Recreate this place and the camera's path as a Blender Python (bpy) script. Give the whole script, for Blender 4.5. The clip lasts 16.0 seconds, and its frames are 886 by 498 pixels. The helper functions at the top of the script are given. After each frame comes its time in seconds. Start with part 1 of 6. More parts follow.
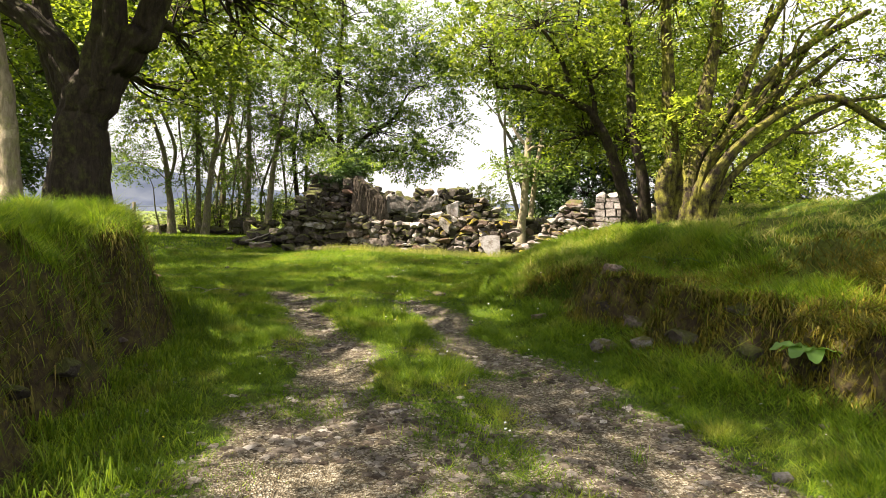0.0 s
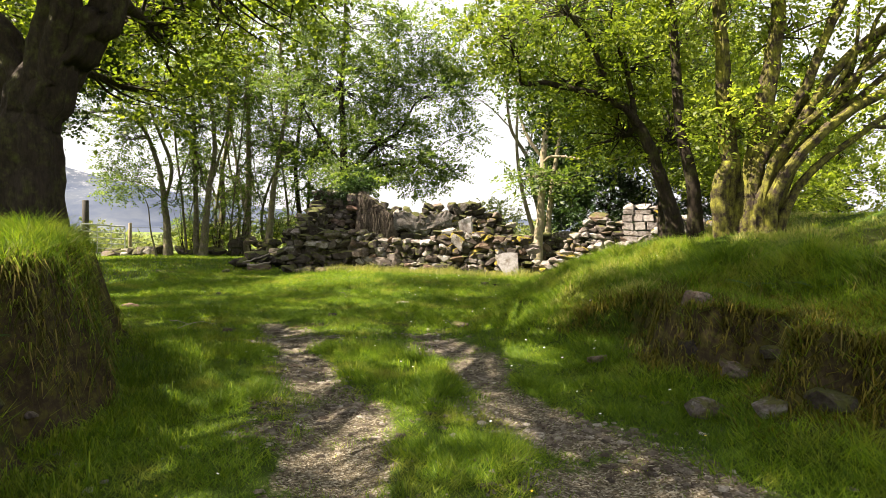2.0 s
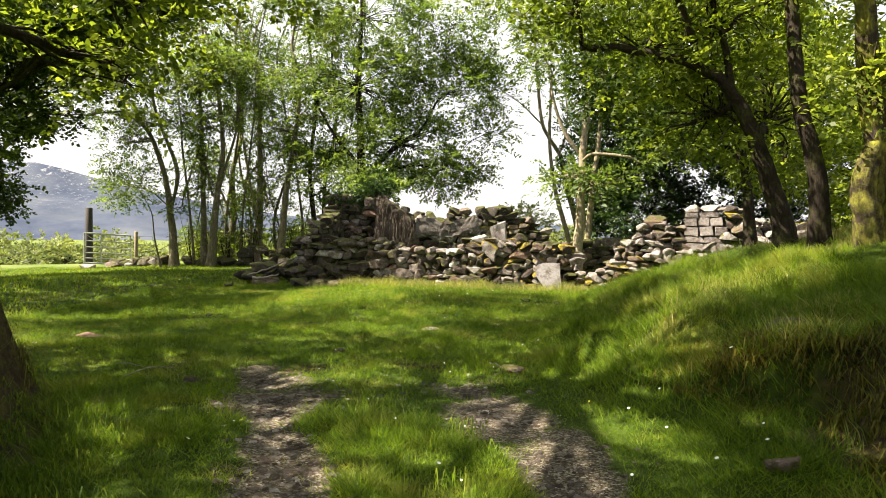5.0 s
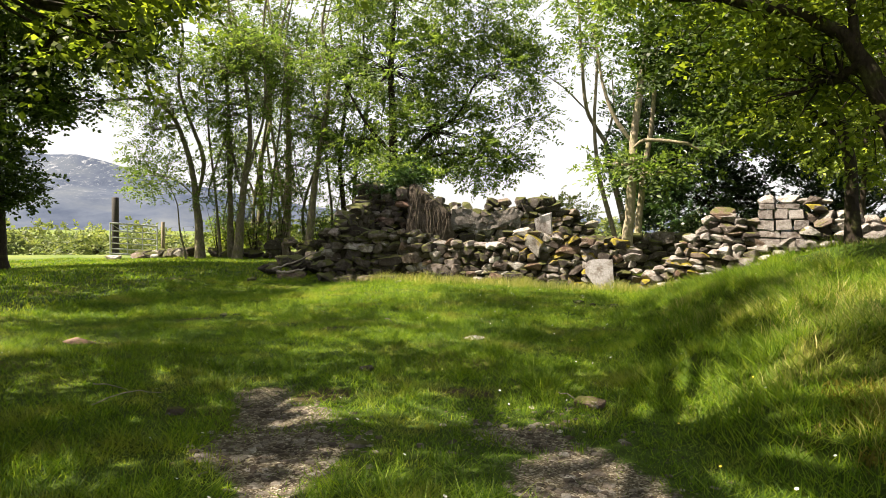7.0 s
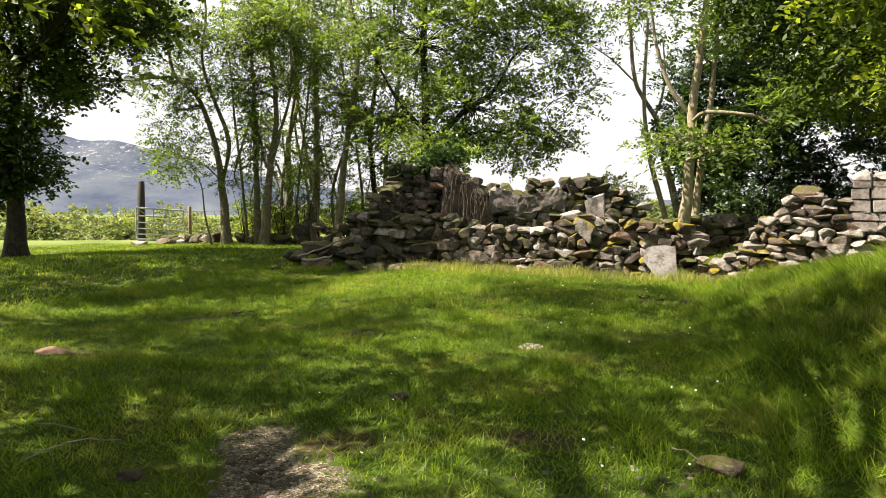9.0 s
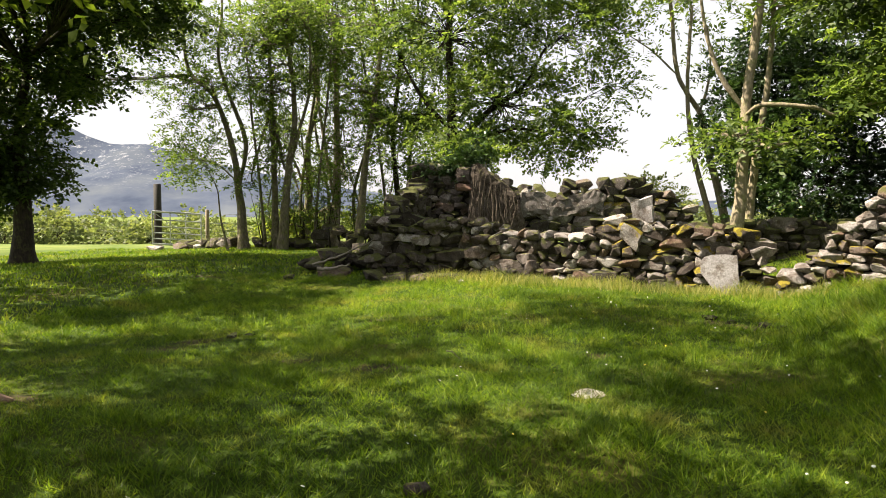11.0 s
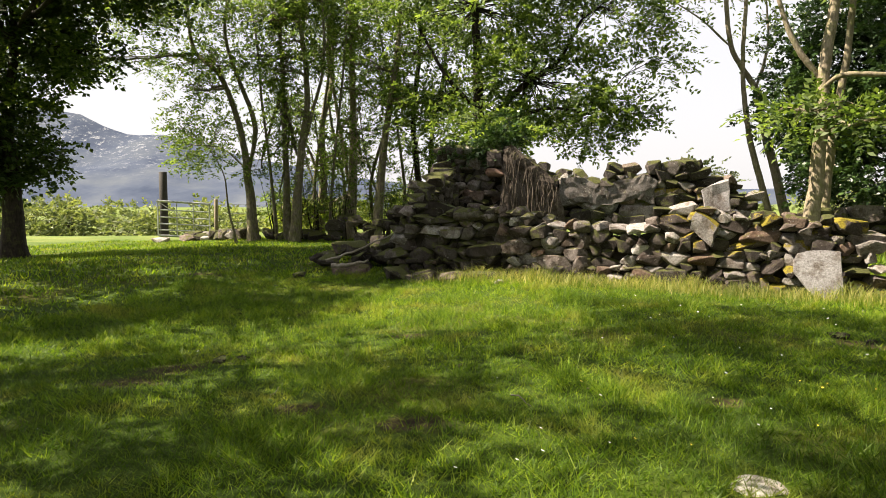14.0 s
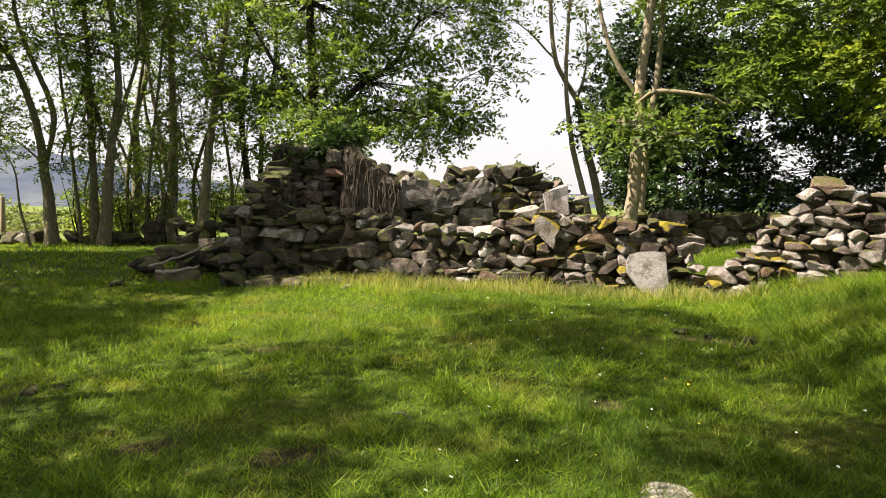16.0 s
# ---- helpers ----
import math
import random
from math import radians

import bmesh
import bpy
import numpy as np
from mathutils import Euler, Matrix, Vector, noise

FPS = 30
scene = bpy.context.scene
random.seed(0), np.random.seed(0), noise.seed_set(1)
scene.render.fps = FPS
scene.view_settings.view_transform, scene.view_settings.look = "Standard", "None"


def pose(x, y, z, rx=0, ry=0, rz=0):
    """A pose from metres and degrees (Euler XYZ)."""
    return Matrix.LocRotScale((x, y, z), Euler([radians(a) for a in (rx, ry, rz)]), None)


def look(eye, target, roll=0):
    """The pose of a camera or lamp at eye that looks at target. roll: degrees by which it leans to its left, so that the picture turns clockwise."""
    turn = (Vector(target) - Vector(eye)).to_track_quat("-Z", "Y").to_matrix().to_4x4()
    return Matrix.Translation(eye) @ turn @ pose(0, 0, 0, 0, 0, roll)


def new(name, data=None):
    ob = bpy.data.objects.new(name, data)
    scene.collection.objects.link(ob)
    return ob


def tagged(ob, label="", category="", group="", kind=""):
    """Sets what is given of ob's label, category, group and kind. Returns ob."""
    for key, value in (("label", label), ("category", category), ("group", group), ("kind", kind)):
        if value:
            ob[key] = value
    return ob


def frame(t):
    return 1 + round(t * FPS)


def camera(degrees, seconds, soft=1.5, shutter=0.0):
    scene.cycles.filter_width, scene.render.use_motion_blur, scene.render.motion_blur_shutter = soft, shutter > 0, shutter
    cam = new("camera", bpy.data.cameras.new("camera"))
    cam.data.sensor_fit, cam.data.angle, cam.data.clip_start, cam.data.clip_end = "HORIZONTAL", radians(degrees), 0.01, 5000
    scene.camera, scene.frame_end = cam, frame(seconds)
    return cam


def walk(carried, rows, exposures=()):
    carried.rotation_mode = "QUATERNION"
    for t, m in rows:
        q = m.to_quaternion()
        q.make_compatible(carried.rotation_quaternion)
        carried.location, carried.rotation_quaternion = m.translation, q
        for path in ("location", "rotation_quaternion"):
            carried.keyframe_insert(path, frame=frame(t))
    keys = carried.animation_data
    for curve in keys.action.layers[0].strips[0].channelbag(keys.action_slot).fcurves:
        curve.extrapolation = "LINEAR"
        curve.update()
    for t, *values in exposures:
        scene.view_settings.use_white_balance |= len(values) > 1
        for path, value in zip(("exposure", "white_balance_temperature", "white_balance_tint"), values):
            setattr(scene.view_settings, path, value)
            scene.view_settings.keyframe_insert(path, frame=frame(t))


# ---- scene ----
cam = camera(67.9, 16.0, soft=0.7)

PATH = [
    (0, (0.037, 0.915, 1.346), (0.075, 2.912, 1.239), 1.5),
    (0.5, (-0.028, 1.296, 1.344), (0.006, 3.294, 1.249), 1.3),
    (1, (-0.06, 1.731, 1.333), (-0.035, 3.729, 1.249), 0.7),
    (1.5, (-0.107, 2.19, 1.323), (-0.087, 4.189, 1.251), 0.5),
    (2, (-0.151, 2.611, 1.332), (-0.131, 4.61, 1.275), 0.6),
    (2.5, (-0.173, 3.085, 1.321), (-0.157, 5.085, 1.271), 0.7),
    (3, (-0.237, 3.53, 1.331), (-0.229, 5.529, 1.286), 0.7),
    (3.5, (-0.315, 3.918, 1.375), (-0.307, 5.917, 1.333), 0.8),
    (4, (-0.339, 4.34, 1.345), (-0.34, 6.34, 1.314), 0.7),
    (6.5, (-0.541, 6.243, 1.351), (-0.656, 8.239, 1.298), 0.3),
    (7, (-0.621, 6.635, 1.342), (-0.756, 8.63, 1.282), 0.6),
    (7.5, (-0.683, 7.033, 1.333), (-0.845, 9.025, 1.255), 0.3),
    (8, (-0.796, 7.443, 1.341), (-0.984, 9.432, 1.247), 0.4),
    (8.5, (-0.867, 7.799, 1.337), (-1.074, 9.786, 1.23), 0.5),
    (9, (-0.897, 8.157, 1.359), (-1.128, 10.141, 1.246), 0.3),
    (11.5, (-1.196, 9.974, 1.419), (-1.515, 11.945, 1.314), 0.1),
    (12, (-1.253, 10.325, 1.381), (-1.585, 12.294, 1.28), 0.0),
    (12.5, (-1.315, 10.661, 1.387), (-1.668, 12.626, 1.265), -0.0),
    (13, (-1.457, 10.995, 1.374), (-1.824, 12.956, 1.242), -0.0),
    (13.5, (-1.596, 11.246, 1.376), (-1.966, 13.207, 1.237), -0.0),
    (14, (-1.761, 11.505, 1.392), (-2.114, 13.469, 1.252), -0.0),
    (14.5, (-1.88, 11.67, 1.391), (-2.192, 13.641, 1.253), 0.0),
    (15, (-2.024, 11.768, 1.384), (-2.173, 13.758, 1.251), 0.3),
    (15.5, (-2.109, 11.833, 1.38), (-2.053, 13.828, 1.248), 0.5),
    (16, (-2.166, 11.867, 1.391), (-1.994, 13.855, 1.259), 0.6),
]
walk(cam, [(t, look(eye, target, roll)) for t, eye, target, roll in PATH], [(0, 2.2, 6750, 16), (4, 2.06, 6700, 15), (9, 1.86, 6650, 14), (16, 1.75, 6650, 15)])

# ---------------- world, sun ----------------
SUN_EL, SUN_AZ = 50.0, 261.0      # degrees; azimuth clockwise from +y
world = bpy.data.worlds.new("world")
scene.world = world
world.use_nodes = True
wn, wl = world.node_tree.nodes, world.node_tree.links
wn.clear()
w_out = wn.new("ShaderNodeOutputWorld")
w_bg = wn.new("ShaderNodeBackground")
w_sky = wn.new("ShaderNodeTexSky")
w_sky.sky_type, w_sky.sun_disc = "NISHITA", False
w_sky.sun_elevation, w_sky.sun_rotation = radians(SUN_EL), radians(SUN_AZ)
w_sky.air_density, w_sky.dust_density = 1.2, 3.0
w_mix = wn.new("ShaderNodeMix")
w_mix.data_type = "RGBA"
w_mix.inputs[0].default_value = 0.72          # thin bright cloud over blue
w_mix.inputs[7].default_value = (10.4, 10.5, 10.5, 1)
wl.new(w_sky.outputs[0], w_mix.inputs[6])
wl.new(w_mix.outputs[2], w_bg.inputs[0])
w_bg.inputs[1].default_value = 0.0345
wl.new(w_bg.outputs[0], w_out.inputs[0])

sun_az, sun_el = radians(SUN_AZ), radians(SUN_EL)
sun_dir = Vector((math.sin(sun_az) * math.cos(sun_el), math.cos(sun_az) * math.cos(sun_el), math.sin(sun_el)))
sun = new("sun", bpy.data.lights.new("sun", "SUN"))
sun.data.energy, sun.data.angle, sun.data.color = 5.0, radians(0.55), (1.0, 0.90, 0.72)
sun.matrix_world = look(sun_dir * 50, (0, 0, 0))

# ---------------- helpers ----------------
rng = np.random.default_rng(7)


def sstep(a, b, v):
    t = np.clip((v - a) / (b - a), 0, 1)
    return t * t * (3 - 2 * t)


LAT = np.random.default_rng(3).random((256, 256))


def vnoise(x, y, size):
    """Smooth value noise, 0 to 1, with features of that size in metres."""
    u, v = np.asarray(x, float) / size + 71.3, np.asarray(y, float) / size + 37.7
    i, j = np.floor(u).astype(int), np.floor(v).astype(int)
    fu, fv = u - i, v - j
    fu, fv = fu * fu * (3 - 2 * fu), fv * fv * (3 - 2 * fv)
    a, b = LAT[i % 256, j % 256], LAT[(i + 1) % 256, j % 256]
    c, d = LAT[i % 256, (j + 1) % 256], LAT[(i + 1) % 256, (j + 1) % 256]
    return (a * (1 - fu) + b * fu) * (1 - fv) + (c * (1 - fu) + d * fu) * fv


def mesh_of(name, V, F, mat=None, smooth=False):
    """A mesh from arrays of points and of faces (all with the same number of corners)."""
    V, F = np.asarray(V, np.float32), np.asarray(F, np.int32)
    me = bpy.data.meshes.new(name)
    me.vertices.add(len(V))
    me.vertices.foreach_set("co", V.ravel())
    n = F.shape[1]
    me.loops.add(F.size)
    me.loops.foreach_set("vertex_index", F.ravel())
    me.polygons.add(len(F))
    me.polygons.foreach_set("loop_start", np.arange(0, F.size, n, dtype=np.int32))
    me.polygons.foreach_set("loop_total", np.full(len(F), n, np.int32))
    if smooth:
        me.polygons.foreach_set("use_smooth", np.ones(len(F), bool))
    me.update(calc_edges=True)
    if mat:
        me.materials.append(mat)
    return me


def bm_mesh(name, bm, mat, smooth=False):
    me = bpy.data.meshes.new(name)
    bm.to_mesh(me)
    bm.free()
    if smooth:
        me.polygons.foreach_set("use_smooth", np.ones(len(me.polygons), bool))
    me.materials.append(mat)
    return me


def part(name, me, parent, label=""):
    ob = new(name, me)
    ob.parent = parent
    return tagged(ob, label) if label else ob


def empty_at(name, p):
    ob = new(name)
    ob.location = p
    return ob


# ---------------- materials ----------------
def material(name):
    m = bpy.data.materials.new(name)
    m.use_nodes = True
    nt = m.node_tree
    return m, nt.nodes, nt.links, nt.nodes["Principled BSDF"]


def add_ramp(n, stops):
    r = n.new("ShaderNodeValToRGB")
    while len(r.color_ramp.elements) < len(stops):
        r.color_ramp.elements.new(0.5)
    for e, (p, c) in zip(r.color_ramp.elements, stops):
        e.position, e.color = p, (*c, 1)
    return r


def add_noise(n, l, coord, scale, detail=5, rough=0.6):
    t = n.new("ShaderNodeTexNoise")
    t.inputs["Scale"].default_value, t.inputs["Detail"].default_value, t.inputs["Roughness"].default_value = scale, detail, rough
    if coord:
        l.new(coord, t.inputs["Vector"])
    return t


def add_mix(n, l, fac, a, b, mode="MIX"):
    m = n.new("ShaderNodeMix")
    m.data_type, m.blend_type = "RGBA", mode
    for sock, v in ((m.inputs[0], fac), (m.inputs[6], a), (m.inputs[7], b)):
        if isinstance(v, (int, float)):
            sock.default_value = v
        elif isinstance(v, tuple):
            sock.default_value = (*v, 1)
        else:
            l.new(v, sock)
    return m.outputs[2]


def add_math(n, l, op, a, b=0.0, clamp=False):
    m = n.new("ShaderNodeMath")
    m.operation, m.use_clamp = op, clamp
    for sock, v in ((m.inputs[0], a), (m.inputs[1], b)):
        if isinstance(v, (int, float)):
            sock.default_value = v
        else:
            l.new(v, sock)
    return m.outputs[0]


def add_bump(n, l, bsdf, height, strength, dist):
    b = n.new("ShaderNodeBump")
    b.inputs["Strength"].default_value, b.inputs["Distance"].default_value = strength, dist
    l.new(height, b.inputs["Height"])
    l.new(b.outputs[0], bsdf.inputs["Normal"])


def leaf_material(name, dark, mid, light, glow=0.45, rough=0.5, spec=0.35, straw=None):
    """Thin leaf: diffuse and light let through, varied leaf by leaf."""
    m, n, l, b = material(name)
    geo = n.new("ShaderNodeNewGeometry")
    ramp = add_ramp(n, [(0.0, dark), (0.5, mid), (1.0, light)])
    l.new(geo.outputs["Random Per Island"], ramp.inputs[0])
    nz = add_noise(n, l, geo.outputs["Position"], 0.55, 3)
    tone = add_ramp(n, [(0.32, (0.55, 0.6, 0.6)), (0.68, (1.3, 1.24, 1.0))])
    l.new(nz.outputs[0], tone.inputs[0])
    col = add_mix(n, l, 1.0, ramp.outputs[0], tone.outputs[0], "MULTIPLY")
    if straw:
        sn = add_noise(n, l, geo.outputs["Position"], 1.1, 6, 0.7)
        sm = add_ramp(n, [(0.52, (0, 0, 0)), (0.68, (1, 1, 1))])
        l.new(sn.outputs[0], sm.inputs[0])
        col = add_mix(n, l, add_math(n, l, "MULTIPLY", sm.outputs[0], 0.6), col, straw)
    l.new(col, b.inputs["Base Color"])
    b.inputs["Roughness"].default_value = rough
    b.inputs["Specular IOR Level"].default_value = spec
    tr = n.new("ShaderNodeBsdfTranslucent")
    lift = add_mix(n, l, 1.0, col, (1.45, 1.45, 0.75), "MULTIPLY")
    l.new(lift, tr.inputs[0])
    mx = n.new("ShaderNodeMixShader")
    mx.inputs[0].default_value = glow
    l.new(b.outputs[0], mx.inputs[1])
    l.new(tr.outputs[0], mx.inputs[2])
    l.new(mx.outputs[0], n["Material Output"].inputs[0])
    return m


M_GRASS = leaf_material("grass_blades", (0.05, 0.10, 0.010), (0.115, 0.205, 0.016), (0.245, 0.325, 0.035), 0.5, 0.5, 0.2, (0.27, 0.22, 0.07))
M_TUFT = leaf_material("olive_moss_tufts", (0.05, 0.05, 0.008), (0.105, 0.10, 0.014), (0.20, 0.165, 0.03), 0.3, 0.7, 0.15)
# dry grass tones, lifted to carry the sun along the wall foot
M_DRYGRASS = leaf_material("long_grass_blades", (0.11, 0.16, 0.03), (0.22, 0.25, 0.07), (0.42, 0.38, 0.17), 0.4, 0.55, 0.25)
M_WITHER = leaf_material("withered_grass_blades", (0.04, 0.048, 0.010), (0.085, 0.09, 0.018), (0.19, 0.155, 0.055), 0.3, 0.7, 0.15)
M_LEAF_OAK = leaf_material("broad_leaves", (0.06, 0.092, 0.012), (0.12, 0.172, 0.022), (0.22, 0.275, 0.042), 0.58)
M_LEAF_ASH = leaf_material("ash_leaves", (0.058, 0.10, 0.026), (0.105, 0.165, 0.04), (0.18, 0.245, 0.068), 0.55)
# yellowed and lightened, sun on the foliage is put into the colour
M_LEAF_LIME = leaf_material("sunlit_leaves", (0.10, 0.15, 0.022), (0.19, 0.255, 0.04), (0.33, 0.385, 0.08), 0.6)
# dark-leaved trees; behind the right bank the colour paints shade
M_LEAF_DARK = leaf_material("dark_and_shaded_broad_leaves", (0.026, 0.05, 0.010), (0.045, 0.08, 0.014), (0.085, 0.13, 0.022), 0.42)
M_LEAF_HOLLY = leaf_material("glossy_dark_leaves", (0.018, 0.042, 0.014), (0.03, 0.065, 0.02), (0.055, 0.10, 0.03), 0.2, 0.32, 0.5)
# hedge greens greyed, so the colour carries the distance haze
M_LEAF_BUSH = leaf_material("hazed_hedge_leaves", (0.10, 0.135, 0.06), (0.155, 0.195, 0.085), (0.23, 0.255, 0.125), 0.4)
M_DOCK = leaf_material("dock_leaves", (0.07, 0.15, 0.03), (0.09, 0.19, 0.04), (0.12, 0.22, 0.05), 0.4)


def bark_material(name, dark, light, moss=0.0, mosscol=(0.11, 0.13, 0.02), lichen=0.5):
    m, n, l, b = material(name)
    geo = n.new("ShaderNodeNewGeometry")
    mp = n.new("ShaderNodeMapping")
    mp.inputs["Scale"].default_value = (1, 1, 0.3)
    l.new(geo.outputs["Position"], mp.inputs[0])
    fine = add_noise(n, l, mp.outputs[0], 22, 8, 0.7)
    patch = add_noise(n, l, geo.outputs["Position"], 3.2, 5, 0.65)
    ramp = add_ramp(n, [(0.3, dark), (0.7, light)])
    l.new(fine.outputs[0], ramp.inputs[0])
    lich = add_ramp(n, [(0.56, (0, 0, 0)), (0.66, (1, 1, 1))])
    l.new(patch.outputs[0], lich.inputs[0])
    pale = tuple(min(1.0, c * 1.7 + 0.03) for c in light)
    col = add_mix(n, l, add_math(n, l, "MULTIPLY", lich.outputs[0], lichen), ramp.outputs[0], pale)
    if moss:
        mn = add_noise(n, l, geo.outputs["Position"], 5.5, 6, 0.7)
        mr = add_ramp(n, [(0.54 - 0.3 * moss, (0, 0, 0)), (0.8 - 0.3 * moss, (1, 1, 1))])
        l.new(mn.outputs[0], mr.inputs[0])
        mc = add_ramp(n, [(0.35, tuple(c * 0.6 for c in mosscol)), (0.7, tuple(min(1, c * 1.9) for c in mosscol))])
        l.new(fine.outputs[0], mc.inputs[0])
        col = add_mix(n, l, mr.outputs[0], col, mc.outputs[0])
    l.new(col, b.inputs["Base Color"])
    b.inputs["Roughness"].default_value = 0.9
    b.inputs["Specular IOR Level"].default_value = 0.2
    add_bump(n, l, b, fine.outputs[0], 0.9, 0.03)
    return m


M_BARK_DARK = bark_material("dark_furrowed_bark", (0.011, 0.008, 0.006), (0.042, 0.032, 0.024), 0.15, (0.06, 0.065, 0.018), 0.08)
M_BARK_MOSS = bark_material("mossy_bark", (0.012, 0.009, 0.006), (0.055, 0.041, 0.029), 0.42, (0.17, 0.17, 0.022), 0.15)
M_BARK_ASH = bark_material("pale_ash_bark", (0.14, 0.115, 0.08), (0.33, 0.28, 0.20), 0.2, (0.13, 0.14, 0.04))
M_BARK_GREY = bark_material("grey_bark", (0.055, 0.045, 0.034), (0.205, 0.175, 0.132), 0.35, (0.10, 0.11, 0.03))


def stone_material(name, tones, moss, mosscol, per_object=True, lichen=0.5, relief=0.075):
    m, n, l, b = material(name)
    geo = n.new("ShaderNodeNewGeometry")
    pos = geo.outputs["Position"]
    info = n.new("ShaderNodeObjectInfo")
    base = add_ramp(n, tones)
    l.new(info.outputs["Random"] if per_object else geo.outputs["Random Per Island"], base.inputs[0])
    grain = add_noise(n, l, pos, 38, 9, 0.72)
    gr = add_ramp(n, [(0.3, (0.45, 0.43, 0.41)), (0.7, (1.4, 1.38, 1.34))])
    l.new(grain.outputs[0], gr.inputs[0])
    col = add_mix(n, l, 1.0, base.outputs[0], gr.outputs[0], "MULTIPLY")
    stain = add_noise(n, l, pos, 6.0, 6, 0.7)
    sr = add_ramp(n, [(0.38, (0.34, 0.27, 0.2)), (0.56, (1, 1, 1))])
    l.new(stain.outputs[0], sr.inputs[0])
    col = add_mix(n, l, 0.8, col, sr.outputs[0], "MULTIPLY")
    lc = add_noise(n, l, pos, 13, 5, 0.75)
    lr = add_ramp(n, [(0.60, (0, 0, 0)), (0.66, (1, 1, 1))])
    l.new(lc.outputs[0], lr.inputs[0])
    col = add_mix(n, l, add_math(n, l, "MULTIPLY", lr.outputs[0], lichen), col, (0.52, 0.51, 0.46))
    if moss:
        sep = n.new("ShaderNodeSeparateXYZ")
        l.new(geo.outputs["Normal"], sep.inputs[0])
        mn = add_noise(n, l, pos, 4.5, 6, 0.7)
        up = add_math(n, l, "MULTIPLY", sep.outputs[2], 0.22)
        s = add_math(n, l, "ADD", mn.outputs[0], up)
        mr = add_ramp(n, [(0.66 - 0.2 * moss, (0, 0, 0)), (0.74 - 0.2 * moss, (1, 1, 1))])
        l.new(s, mr.inputs[0])
        mc = add_ramp(n, [(0.3, tuple(c * 0.5 for c in mosscol)), (0.7, tuple(min(1, c * 1.6) for c in mosscol))])
        l.new(grain.outputs[0], mc.inputs[0])
        col = add_mix(n, l, mr.outputs[0], col, mc.outputs[0])
    l.new(col, b.inputs["Base Color"])
    b.inputs["Roughness"].default_value = 0.88
    b.inputs["Specular IOR Level"].default_value = 0.25
    h = add_mix(n, l, 0.4, grain.outputs[0], stain.outputs[0])
    add_bump(n, l, b, h, 1.0, relief)
    return m


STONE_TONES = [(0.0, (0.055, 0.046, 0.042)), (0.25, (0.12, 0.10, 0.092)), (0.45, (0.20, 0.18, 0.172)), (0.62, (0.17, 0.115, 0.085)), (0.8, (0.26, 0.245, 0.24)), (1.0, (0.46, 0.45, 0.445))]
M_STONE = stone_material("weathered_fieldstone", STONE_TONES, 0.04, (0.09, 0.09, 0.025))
# dark mossy stones; on the ruin's left their tone paints tree shade
M_STONE_DARK = stone_material("dark_and_shaded_fieldstone", [(0.0, (0.045, 0.038, 0.034)), (0.6, (0.085, 0.074, 0.067)), (1.0, (0.16, 0.145, 0.135))], 0.5, (0.07, 0.075, 0.02), True, 0.3)
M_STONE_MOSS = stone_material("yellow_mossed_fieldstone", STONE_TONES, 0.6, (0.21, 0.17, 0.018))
# pale stones; on wall tops and the right they paint sunlight
M_STONE_PALE = stone_material("pale_and_sunlit_fieldstone", [(0.0, (0.24, 0.226, 0.222)), (0.35, (0.34, 0.32, 0.315)), (0.7, (0.43, 0.41, 0.40)), (1.0, (0.56, 0.545, 0.535))], 0.0, (0.12, 0.12, 0.03))
M_WHITE = stone_material("white_quartz_stone", [(0.0, (0.6, 0.58, 0.55)), (1.0, (0.66, 0.64, 0.61))], 0.0, (0.1, 0.1, 0.02), True, 0.2)
M_BLOCK = stone_material("squared_grey_block", [(0.0, (0.25, 0.232, 0.235)), (0.5, (0.31, 0.29, 0.293)), (1.0, (0.38, 0.362, 0.365))], 0.0, (0.1, 0.1, 0.02), True, 0.3)
M_SLAB = stone_material("grey_slate_slab", [(0.0, (0.31, 0.305, 0.32)), (1.0, (0.34, 0.335, 0.35))], 0.0, (0.1, 0.1, 0.02), True, 0.2, 0.02)
M_GRAVEL = stone_material("track_gravel", [(0.0, (0.07, 0.056, 0.044)), (0.5, (0.17, 0.148, 0.125)), (0.85, (0.28, 0.26, 0.23)), (1.0, (0.5, 0.48, 0.45))], 0.0, (0.1, 0.1, 0.02), False, 0.2)
# dark earth of the clods; in walls it paints gap shade
M_CORE = stone_material("earth_and_gap_shade", [(0.0, (0.03, 0.025, 0.02)), (1.0, (0.04, 0.033, 0.027))], 0.3, (0.05, 0.06, 0.015), True, 0.0)
M_PLASTER = stone_material("grey_weathered_plaster", [(0.0, (0.15, 0.14, 0.135)), (1.0, (0.18, 0.168, 0.162))], 0.1, (0.08, 0.08, 0.03), True, 0.7, 0.04)
M_RENDER = stone_material("old_lime_render", [(0.0, (0.10, 0.085, 0.07)), (1.0, (0.12, 0.10, 0.085))], 0.3, (0.08, 0.08, 0.025), True, 0.35)


